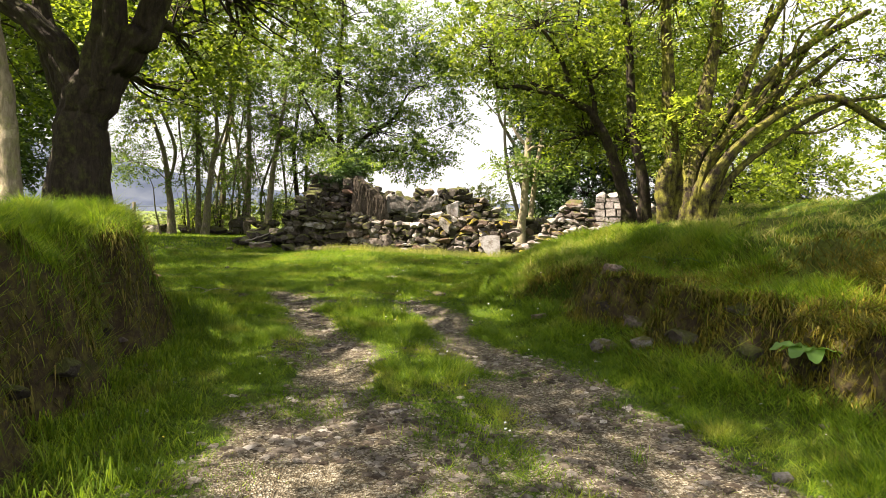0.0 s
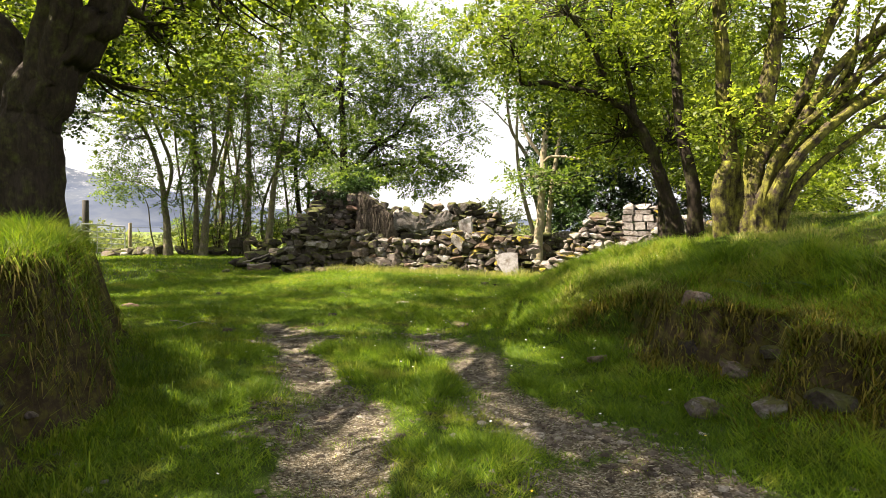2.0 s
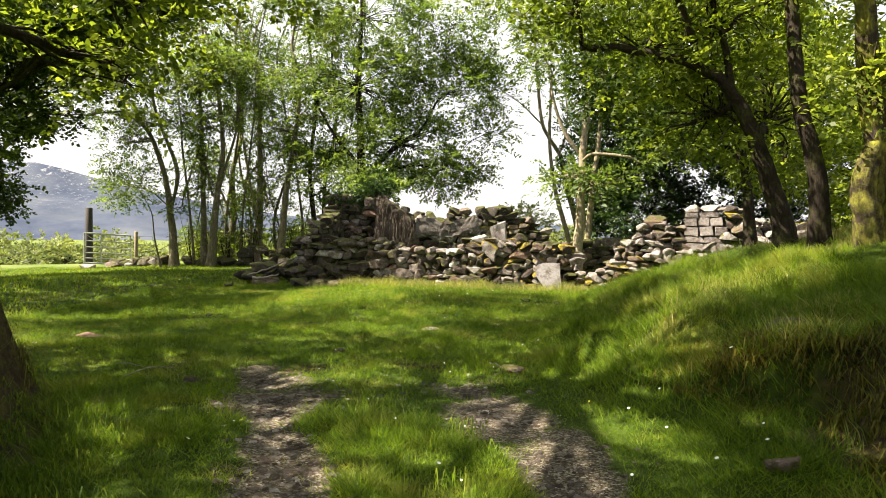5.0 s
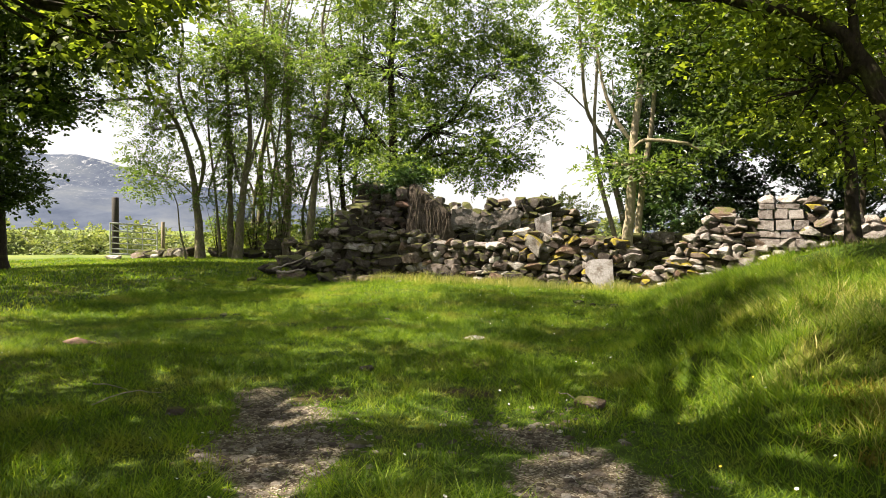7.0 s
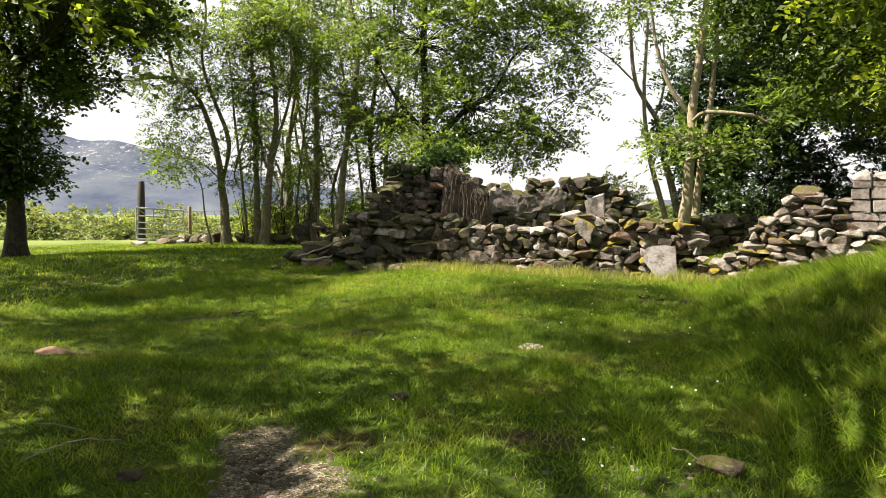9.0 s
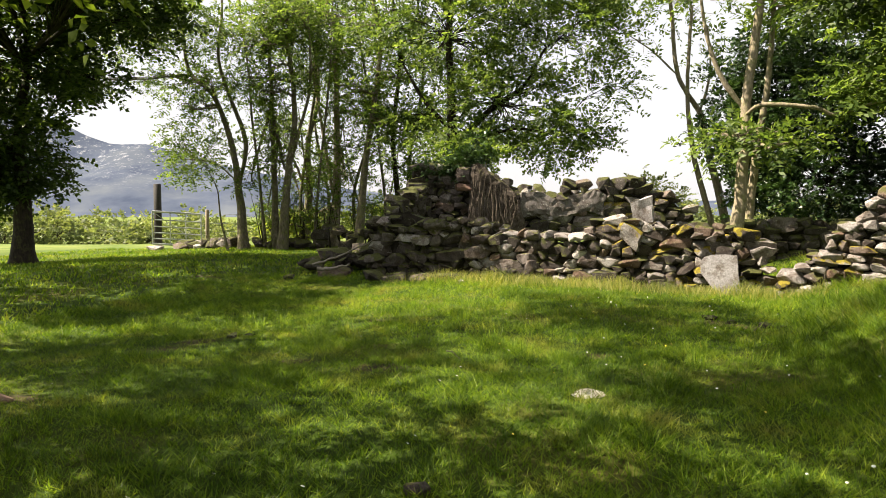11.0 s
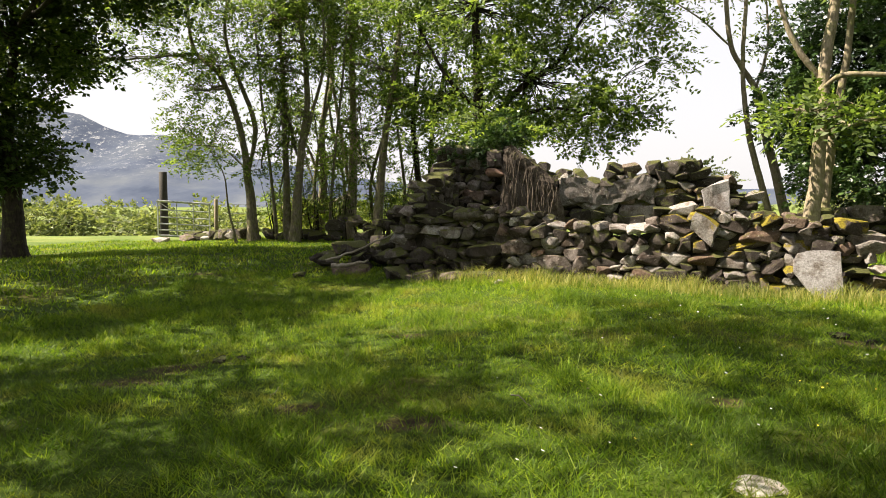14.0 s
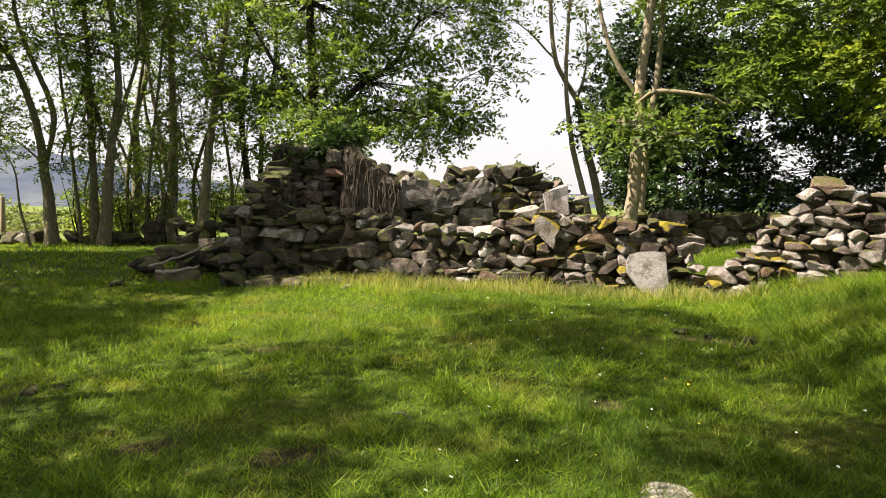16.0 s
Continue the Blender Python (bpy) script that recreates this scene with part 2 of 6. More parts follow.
def ground_material():
    m, n, l, b = material("grassy_ground")
    geo = n.new("ShaderNodeNewGeometry")
    pos = geo.outputs["Position"]

    def attr(name):
        a = n.new("ShaderNodeAttribute")
        a.attribute_name = name
        return a.outputs["Fac"]

    big = add_noise(n, l, pos, 0.5, 6, 0.6)
    fine = add_noise(n, l, pos, 14, 8, 0.75)
    # turf colour darkened to paint the shade down between the blades
    g1 = add_ramp(n, [(0.3, (0.022, 0.042, 0.004)), (0.52, (0.04, 0.068, 0.006)), (0.64, (0.065, 0.075, 0.012)), (0.78, (0.10, 0.075, 0.025))])
    l.new(big.outputs[0], g1.inputs[0])
    g2 = add_ramp(n, [(0.3, (0.4, 0.4, 0.36)), (0.7, (1.5, 1.5, 1.35))])
    l.new(fine.outputs[0], g2.inputs[0])
    grass = add_mix(n, l, 1.0, g1.outputs[0], g2.outputs[0], "MULTIPLY")
    soil_r = add_ramp(n, [(0.3, (0.014, 0.010, 0.006)), (0.46, (0.036, 0.026, 0.015)), (0.58, (0.065, 0.06, 0.014)), (0.8, (0.12, 0.10, 0.04))])
    l.new(fine.outputs[0], soil_r.inputs[0])
    vor = n.new("ShaderNodeTexVoronoi")
    vor.inputs["Scale"].default_value = 75
    l.new(pos, vor.inputs["Vector"])
    grit = add_ramp(n, [(0.0, (0.05, 0.04, 0.028)), (0.55, (0.12, 0.10, 0.075)), (1.0, (0.30, 0.275, 0.24))])
    sepc = n.new("ShaderNodeSeparateColor")
    l.new(vor.outputs["Color"], sepc.inputs[0])
    l.new(sepc.outputs[0], grit.inputs[0])
    edge = add_noise(n, l, pos, 7, 5, 0.7)
    gv = add_math(n, l, "ADD", attr("gravel"), add_math(n, l, "MULTIPLY", add_math(n, l, "SUBTRACT", edge.outputs[0], 0.5), 0.9))
    gvr = add_ramp(n, [(0.42, (0, 0, 0)), (0.58, (1, 1, 1))])
    l.new(gv, gvr.inputs[0])
    sl = add_math(n, l, "ADD", attr("bare"), add_math(n, l, "MULTIPLY", add_math(n, l, "SUBTRACT", edge.outputs[0], 0.5), 0.8))
    slr = add_ramp(n, [(0.4, (0, 0, 0)), (0.6, (1, 1, 1))])
    l.new(sl, slr.inputs[0])
    col = add_mix(n, l, slr.outputs[0], grass, soil_r.outputs[0])
    gritted = add_mix(n, l, 1.0, grit.outputs[0], g2.outputs[0], "MULTIPLY")
    col = add_mix(n, l, gvr.outputs[0], col, gritted)
    meadow = add_ramp(n, [(0.35, (0.07, 0.115, 0.02)), (0.65, (0.15, 0.18, 0.045))])
    l.new(big.outputs[0], meadow.inputs[0])
    col = add_mix(n, l, attr("far"), col, meadow.outputs[0])
    l.new(col, b.inputs["Base Color"])
    b.inputs["Roughness"].default_value = 0.95
    b.inputs["Specular IOR Level"].default_value = 0.15
    h = add_mix(n, l, gvr.outputs[0], fine.outputs[0], vor.outputs["Distance"])
    add_bump(n, l, b, h, 0.7, 0.03)
    return m


M_GROUND = ground_material()


def plain_material(name, c1, c2, rough=0.7, metal=0.0, scale=20):
    m, n, l, b = material(name)
    geo = n.new("ShaderNodeNewGeometry")
    nz = add_noise(n, l, geo.outputs["Position"], scale, 6, 0.7)
    r = add_ramp(n, [(0.35, c1), (0.65, c2)])
    l.new(nz.outputs[0], r.inputs[0])
    l.new(r.outputs[0], b.inputs["Base Color"])
    b.inputs["Roughness"].default_value, b.inputs["Metallic"].default_value = rough, metal
    add_bump(n, l, b, nz.outputs[0], 0.4, 0.01)
    return m


M_STEEL = plain_material("galvanised_steel", (0.38, 0.39, 0.40), (0.55, 0.56, 0.57), 0.42, 0.75, 12)
M_POST_BLACK = plain_material("creosoted_timber", (0.012, 0.011, 0.01), (0.04, 0.034, 0.028), 0.8)
M_POST_WOOD = plain_material("weathered_timber", (0.16, 0.125, 0.085), (0.30, 0.25, 0.18), 0.85)
M_WIRE = plain_material("dull_wire", (0.2, 0.2, 0.2), (0.3, 0.3, 0.3), 0.5, 0.8)
M_DEADWOOD = plain_material("grey_dead_wood", (0.15, 0.125, 0.10), (0.33, 0.29, 0.24), 0.9)
M_PETAL = plain_material("white_petals", (0.75, 0.75, 0.72), (0.82, 0.82, 0.8), 0.6)
M_BUTTER = plain_material("yellow_petals", (0.75, 0.55, 0.03), (0.8, 0.62, 0.05), 0.5)


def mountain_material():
    m, n, l, b = material("haze_blue_scree_slope")
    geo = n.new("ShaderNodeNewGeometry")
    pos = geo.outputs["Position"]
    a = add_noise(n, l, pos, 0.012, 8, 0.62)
    # distance haze is put into these blue-grey slope colours
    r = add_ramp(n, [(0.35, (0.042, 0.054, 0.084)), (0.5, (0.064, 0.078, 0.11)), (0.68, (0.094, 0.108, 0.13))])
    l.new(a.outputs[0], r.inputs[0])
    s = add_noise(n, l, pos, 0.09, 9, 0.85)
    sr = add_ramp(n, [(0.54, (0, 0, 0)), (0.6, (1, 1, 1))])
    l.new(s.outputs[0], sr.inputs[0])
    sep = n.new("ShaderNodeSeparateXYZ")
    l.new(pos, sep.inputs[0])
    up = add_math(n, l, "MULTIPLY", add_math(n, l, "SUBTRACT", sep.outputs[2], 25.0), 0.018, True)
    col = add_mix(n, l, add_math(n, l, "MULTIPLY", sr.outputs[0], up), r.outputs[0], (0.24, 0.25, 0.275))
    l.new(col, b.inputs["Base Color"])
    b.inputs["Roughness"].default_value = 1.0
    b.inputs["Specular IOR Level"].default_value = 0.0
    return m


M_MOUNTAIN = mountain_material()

# ---------------- ground ----------------
def foot_left(y):
    return np.interp(y, [-6, 0, 4.6, 7.2, 8.3, 9.0, 10.6, 11.2, 12.5], [-2.1, -2.05, -2.2, -2.68, -3.08, -3.38, -4.0, -4.8, -8.0])


def foot_right(y):
    return np.interp(y, [-6, 3.0, 5.7, 7.0, 7.8, 8.9, 10, 12.8, 15, 18, 20.5, 23, 26], [3.6, 3.2, 2.8, 2.2, 1.85, 1.5, 1.25, 1.2, 1.55, 2.5, 3.1, 3.6, 4.2])


def rut_left(y):
    return np.interp(y, [-6, 2, 4.6, 6.5, 9, 11.5, 13.5], [-0.1, -0.5, -0.6, -0.75, -1.4, -2.3, -2.8])


def rut_right(y):
    return np.interp(y, [-6, 2, 4.1, 5.4, 7.2, 9, 10.9, 12.5], [2.6, 1.9, 1.3, 0.95, 0.55, 0.15, -0.22, -0.6])


def left_bank(x, y):
    d = foot_left(y) - x + 0.5 * (vnoise(x, y, 0.9) - 0.5) + 0.34 * (vnoise(x, y, 0.35) - 0.5)
    h = 1.05 * sstep(-0.05, 0.34, d) + 0.25 * sstep(0.4, 2.6, d)
    return h * (1 - sstep(10.3, 12.4, y + 0.1 * x)), d


def right_bank(x, y):
    d = x - foot_right(y) + 0.85 * (vnoise(x + 9, y, 0.8) - 0.5) + 0.3 * (vnoise(x, y + 5, 0.3) - 0.5)
    near = 0.2 * sstep(-0.8, 0.1, d) + 0.46 * sstep(0.05, 0.27, d) + 0.56 * sstep(0.3, 2.9, d) + 0.5 * sstep(2.4, 5.5, d)
    far = 0.62 * sstep(-0.6, 1.0, d) + 0.58 * sstep(0.5, 3.2, d) + 0.45 * sstep(2.4, 5.5, d)
    w = sstep(9.0, 10.2, y)
    fall = 1 - 0.42 * sstep(15.5, 20.5, y)
    return (near * (1 - w) + far * w) * fall, d


def hz(x, y):
    """Height of the ground."""
    x, y = np.asarray(x, float), np.asarray(y, float)
    z = 0.05 * (vnoise(x, y, 1.6) - 0.5) + 0.03 * (vnoise(x, y, 0.5) - 0.5) + 0.12 * (vnoise(x, y, 6.0) - 0.5)
    z = z - 0.28 * np.exp(-((x + 7) ** 2 / 14 + (y - 19.5) ** 2 / 16))
    for rut in (rut_left, rut_right):
        z = z - 0.05 * np.exp(-((x - rut(y)) / 0.28) ** 2) * (1 - sstep(11.5, 14, y))
    z = z + left_bank(x, y)[0] + right_bank(x, y)[0]
    z = z + (0.26 * (vnoise(x, y, 0.4) - 0.5) + 0.34 * (vnoise(x, y, 1.1) - 0.5)) * (sstep(0.2, 1.0, left_bank(x, y)[0]) + (1 - 0.6 * sstep(9.5, 10.5, y)) * sstep(0.2, 1.0, right_bank(x, y)[0]))
    z = z - 0.26 * sstep(-2, 5, -(x + 14)) * sstep(16, 26, y)
    z = z - 3.2 * sstep(40, 62, y) * sstep(-16, -30, x * 1.0 + 0 * y) - 1.2 * sstep(45, 80, y) * (1 - sstep(-16, -30, x))
    return z


def graded(lo, hi, fine_lo, fine_hi, step, grow=1.16):
    """Grid lines, fine between two limits and coarser outwards."""
    mid = list(np.arange(fine_lo, fine_hi + 1e-6, step))
    s, v, a = step, fine_lo, []
    while v > lo:
        s *= grow
        v -= s
        a.append(v)
    s, v, b = step, fine_hi, []
    while v < hi:
        s *= grow
        v += s
        b.append(v)
    return np.array(a[::-1] + mid + b)


gx, gy = graded(-3500, 3500, -6.0, 6.0, 0.09), graded(-3000, 3500, 1.5, 22.5, 0.11)
GX, GY = np.meshgrid(gx, gy)
GZ = hz(GX, GY)
nx, ny = len(gx), len(gy)
idx = np.arange(nx * ny).reshape(ny, nx)
quads = np.stack([idx[:-1, :-1], idx[:-1, 1:], idx[1:, 1:], idx[1:, :-1]], -1).reshape(-1, 4)
ground_me = mesh_of("ground", np.stack([GX, GY, GZ], -1).reshape(-1, 3), quads, M_GROUND, True)


def rut_mask(x, y):
    """How stony the track is, 0 to 1."""
    m = np.zeros_like(x)
    wide = np.interp(y, [0, 4, 6, 9, 13], [0.85, 0.74, 0.6, 0.42, 0.38]) * (0.4 + 1.2 * vnoise(x, y, 0.8))
    for rut, end in ((rut_left, 12.6), (rut_right, 11.9)):
        m = np.maximum(m, np.exp(-np.abs((x - rut(y)) / wide) ** 3) * (1 - sstep(end - 1.0, end + 0.3, y)))
    m = m * np.clip(0.45 + 1.0 * vnoise(x + 7, y, 0.42), 0, 1.1)
    both = sstep(8.0, 4.0, y) * np.exp(-np.abs((x - 0.35) / 1.45) ** 4) * (0.22 + 0.85 * vnoise(x + 3, y, 0.7))
    return np.maximum(m, both)


def bare_mask(x, y):
    """Earth laid open on the bank faces and in worn spots."""
    zl, dl = left_bank(x, y)
    zr, dr = right_bank(x, y)
    m = 0.8 * sstep(-1.0, -0.4, dl) * sstep(0.4, 0.1, dl) * sstep(6.9, 5.6, y) * (0.35 + 0.85 * vnoise(x + 8, y, 0.6))
    m = np.maximum(m, 1.0 * sstep(-0.4, -0.1, dl) * sstep(0.55, 0.28, dl) * sstep(12, 10, y) * (0.3 + 0.9 * vnoise(x, y * 1.3, 0.5)))
    m = np.maximum(m, 1.05 * sstep(-0.3, 0.02, dr) * sstep(0.8, 0.35, dr) * sstep(9.9, 8.8, y) * (0.35 + 0.9 * vnoise(x + 4, y, 0.6)))
    for px, py, r in ((-5.3, 17.0, 0.45), (1.15, 18.5, 0.4), (1.5, 18.3, 0.3), (-5.3, 14.2, 0.4), (-2.0, 12.0, 0.5), (-0.8, 12.2, 0.4), (-3.4, 18.6, 0.35), (-9.0, 24.0, 0.6), (-2.7, 15.6, 0.4), (-3.6, 15.9, 0.3), (-5.4, 16.5, 0.5), (-0.6, 16.4, 0.25)):
        m = np.maximum(m, 0.75 * np.exp(-(((x - px) / r) ** 2 + ((y - py) / (r * 0.7)) ** 2)))
    return m


for nm, val in (("gravel", rut_mask(GX, GY)), ("bare", bare_mask(GX, GY)), ("far", sstep(30, 48, np.hypot(GX, GY)))):
    at = ground_me.attributes.new(nm, "FLOAT", "POINT")
    at.data.foreach_set("value", val.astype(np.float32).ravel())
ground = tagged(new("ground", ground_me), "uneven grassy ground with a worn stony cart track", "ground", kind="structure")

# far mountain ridge, hazed by its colours alone
mu = np.linspace(-2600, 900, 180)
mv = np.linspace(0, 1, 60)
MU, MV = np.meshgrid(mu, mv)
ridge = np.interp(mu, [-2600, -1500, -1015, -860, -762, -724, -680, -638, -588, -552, -457, -290, -208, -53, 300, 900],
                  [300, 240, 190, 150, 142, 136, 115, 102, 103, 95, 68, 37, 27, 15, 20, 30])
rough_m = (vnoise(MU, MV * 500, 160) - 0.5) * 26 + (vnoise(MU, MV * 500, 60) - 0.5) * 12
MZ = -6 + (ridge[None, :] + 6) * MV ** 1.25 + rough_m * MV * (1 - MV) * 2.5
MY = 620 + 290 * MV + (vnoise(MU, MV * 500, 120) - 0.5) * 50 * (1 - MV)
mi = np.arange(MU.size).reshape(MU.shape)
mq = np.stack([mi[:-1, :-1], mi[:-1, 1:], mi[1:, 1:], mi[1:, :-1]], -1).reshape(-1, 4)
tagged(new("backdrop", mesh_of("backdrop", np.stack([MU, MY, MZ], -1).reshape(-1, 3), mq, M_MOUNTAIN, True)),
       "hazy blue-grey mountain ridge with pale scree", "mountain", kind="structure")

# ---------------- stones ----------------
def stone_mesh(name, mat, seed, boxy=0.6, cuts=1, jitter=0.1, smooth=False):
    """A rough stone, one metre each way, to be scaled."""
    r = random.Random(seed)
    bm = bmesh.new()
    bmesh.ops.create_cube(bm, size=1.0)
    bmesh.ops.subdivide_edges(bm, edges=bm.edges[:], cuts=cuts, use_grid_fill=True)
    off = Vector((r.uniform(0, 90), r.uniform(0, 90), r.uniform(0, 90)))
    for v in bm.verts:
        c = v.co.copy()
        ball = c.normalized() * 0.56
        p = c * boxy + ball * (1 - boxy)
        p += noise.noise_vector(c * 1.7 + off) * jitter * 1.5 + noise.noise_vector(c * 4.1 + off) * jitter * 0.5
        v.co = p
    a, b_ = r.uniform(-0.22, 0.22), r.uniform(-0.18, 0.18)
    for v in bm.verts:
        v.co.z += v.co.x * a
        v.co.x += v.co.z * b_
    return bm_mesh(name, bm, mat, smooth)


def angular_stone(name, mat, seed, square=7.0, count=19):
    """A broken, angular stone: the hull of a few points on a blunt box, one metre each way."""
    r = random.Random(seed)
    bm = bmesh.new()
    for i in range(count):
        v = Vector((r.gauss(0, 1), r.gauss(0, 1), r.gauss(0, 1)))
        s = (abs(v.x) ** square + abs(v.y) ** square + abs(v.z) ** square) ** (1 / square)
        bm.verts.new(v / s * 0.52 * r.uniform(0.9, 1.06))
    bmesh.ops.convex_hull(bm, input=bm.verts[:])
    loose = [v for v in bm.verts if not v.link_faces]
    bmesh.ops.delete(bm, geom=loose, context="VERTS")
    bmesh.ops.recalc_face_normals(bm, faces=bm.faces[:])
    bmesh.ops.dissolve_limit(bm, angle_limit=0.3, verts=bm.verts[:], edges=bm.edges[:])
    bmesh.ops.bevel(bm, geom=bm.edges[:], offset=0.035, segments=1, affect="EDGES", clamp_overlap=True)
    off = Vector((r.uniform(0, 90), r.uniform(0, 90), r.uniform(0, 90)))
    for v in bm.verts:
        v.co += noise.noise_vector(v.co * 3.4 + off) * 0.035
    return bm_mesh(name, bm, mat)


def variants(mat, n, seed, **kw):
    return [angular_stone("stone", mat, seed + i, **kw) for i in range(n)]


V_STONE = variants(M_STONE, 26, 100)
V_DARK = variants(M_STONE_DARK, 20, 200)
V_MOSS = variants(M_STONE_MOSS, 12, 300)
V_PALE = variants(M_STONE_PALE, 16, 400)


def block_mesh(seed):
    """A squared building block, one metre each way, with worn edges."""
    r = random.Random(seed)
    bm = bmesh.new()
    bmesh.ops.create_cube(bm, size=1.0)
    bmesh.ops.bevel(bm, geom=bm.edges[:], offset=0.045, segments=1, affect="EDGES")
    for v in bm.verts:
        v.co += Vector((r.uniform(-0.045, 0.045), r.uniform(-0.05, 0.05), r.uniform(-0.06, 0.06)))
    return bm_mesh("stone", bm, M_BLOCK)


V_ASHLAR = [block_mesh(450 + i) for i in range(8)]


def put_stone(me, parent, p, size, rot=(0, 0, 0)):
    ob = new("stone", me)
    ob.parent = parent
    ob.matrix_basis = Matrix.LocRotScale(Vector(p), Euler(rot), Vector(size))
    return ob


def dry_wall(name, label, a, b, top, base, thick, pick, seed, course=(0.11, 0.22), length=(0.2, 0.55), limit=300, below=0.1):
    """A dry-stone wall from a to b in plan: a recessed core of rubble and earth, near-black to paint the shade in the
    gaps, and stones course by course up to the broken top.
    """
    r = random.Random(seed)
    a, b = Vector((*a, 0)), Vector((*b, 0))
    along = (b - a)
    total = along.length
    along.normalize()
    out = Vector((along.y, -along.x, 0))       # the face towards the field
    ang = math.atan2(along.y, along.x)
    # core, its near-black colour deepens the shade between the stones
    n = max(4, int(total / 0.25))
    bm = bmesh.new()
    rows_ = []
    for i in range(n + 1):
        s = total * i / n
        p = a + along * s
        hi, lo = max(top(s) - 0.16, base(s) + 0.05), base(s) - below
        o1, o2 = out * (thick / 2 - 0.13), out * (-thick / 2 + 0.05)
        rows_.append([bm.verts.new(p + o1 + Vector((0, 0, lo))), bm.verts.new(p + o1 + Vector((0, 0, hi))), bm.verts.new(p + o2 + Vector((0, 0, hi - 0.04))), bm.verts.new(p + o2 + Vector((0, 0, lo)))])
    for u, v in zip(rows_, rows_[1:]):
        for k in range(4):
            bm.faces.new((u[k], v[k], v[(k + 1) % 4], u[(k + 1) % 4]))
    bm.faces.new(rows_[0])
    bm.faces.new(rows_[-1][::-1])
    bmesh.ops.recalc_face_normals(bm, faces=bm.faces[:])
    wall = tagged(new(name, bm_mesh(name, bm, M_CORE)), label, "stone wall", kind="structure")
    made = 0
    z = min(base(total * i / 20) for i in range(21)) - 0.05
    peak = max(top(total * i / 40) for i in range(41))
    while z < peak and made < limit:
        h = r.uniform(*course)
        s = r.uniform(-0.2, 0.05)
        while s < total and made < limit:
            hh = h * r.uniform(0.7, 1.4)
            w = min(max(hh * r.uniform(1.1, 2.5), length[0] * 0.8), length[1] * 1.3)
            c = s + w / 2
            q = min(max(c, 0), total)
            tz, bz = top(q), base(q)
            zc = z + h / 2 + 0.07 * math.sin(c * 1.7 + seed) + r.uniform(-0.045, 0.045)
            if zc - hh * 0.35 < tz and zc + hh / 2 > bz - 0.05:
                coping = zc + h * 1.1 > tz
                d = thick / 2 - 0.14 + r.uniform(-0.07, 0.06)
                depth = thick * 0.95 if coping and r.random() < 0.6 else r.uniform(0.26, 0.4)
                if coping and depth > 0.45:
                    d = 0.02
                lean = 0.3 if coping else 0.13
                p = a + along * c + out * d + Vector((0, 0, zc))
                put_stone(r.choice(pick(c, zc, coping, r)), wall, p, (w * r.uniform(1.04, 1.2), depth * 1.15, hh * 1.22), (r.uniform(-0.16, 0.16), r.uniform(-lean, lean), ang + r.uniform(-0.2, 0.2)))
                made += 1
                # a sliver to pack the joint
                if r.random() < 0.18 and made < limit:
                    put_stone(r.choice(pick(c, zc, False, r)), wall, p + along * (w / 2) + out * 0.02 + Vector((0, 0, r.uniform(-0.5, 0.5) * h)), (r.uniform(0.08, 0.18), 0.2, r.uniform(0.05, 0.1)), (0, r.uniform(-0.6, 0.6), ang))
                    made += 1
            s += w * r.uniform(0.94, 1.06)
        z += h * 0.96
    return wall


def ground_at(x, y):
    return float(hz(np.array([x]), np.array([y]))[0])


def broken(pairs, seed, amp=0.05):
    xs_, zs_ = [p[0] for p in pairs], [p[1] for p in pairs]
    return lambda s: float(np.interp(s, xs_, zs_)) + amp * (float(vnoise(s * 1.0, seed * 3.1, 0.35)) - 0.5) * 2


FA, FB = (-5.08, 24.76), (2.75, 22.29)      # the ruin's front wall
front_top = broken([(0, 1.45), (0.5, 1.58), (1.1, 1.56), (1.6, 1.42), (2.1, 1.3), (2.7, 1.3), (3.2, 1.12), (3.8, 1.0), (4.8, 0.98), (5.1, 1.05), (5.4, 1.3), (5.75, 1.4), (6.1, 1.42), (6.5, 1.18), (7.0, 1.24), (7.5, 1.28), (7.75, 1.2), (7.95, 0.95), (8.3, 0.82), (8.44, 0.62)], 1, 0.04)


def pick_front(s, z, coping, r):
    # shaded left end: the shade is put in by darker stones
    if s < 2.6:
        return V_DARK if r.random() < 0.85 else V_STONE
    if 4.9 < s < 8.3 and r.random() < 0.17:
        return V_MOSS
    # sunlit right end: pale stones, most on top, paint the sun
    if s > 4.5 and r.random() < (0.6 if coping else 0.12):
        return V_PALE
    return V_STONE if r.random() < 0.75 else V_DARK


dry_wall("wall_front", "tumbled dry-stone front wall of a ruined cottage", FA, FB, front_top, lambda s: -0.05 + 0.12 * max(0, s - 6) / 2, 0.62, pick_front, 11, (0.115, 0.2), (0.19, 0.5))

back_top = broken([(0, 2.2), (0.25, 2.6), (0.7, 2.75), (1.1, 2.45), (1.6, 2.62), (2.0, 2.72), (2.4, 2.55), (2.8, 2.35), (3.1, 2.12), (3.7, 2.04), (4.1, 1.95), (4.4, 2.16), (5.1, 2.27), (5.7, 2.24), (6.0, 2.05), (6.8, 2.08), (7.4, 1.85), (7.6, 1.2)], 2, 0.05)
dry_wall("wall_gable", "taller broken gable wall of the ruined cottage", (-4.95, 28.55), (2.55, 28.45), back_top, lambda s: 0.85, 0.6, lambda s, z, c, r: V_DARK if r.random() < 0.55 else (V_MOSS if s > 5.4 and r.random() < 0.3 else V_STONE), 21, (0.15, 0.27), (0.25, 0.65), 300)
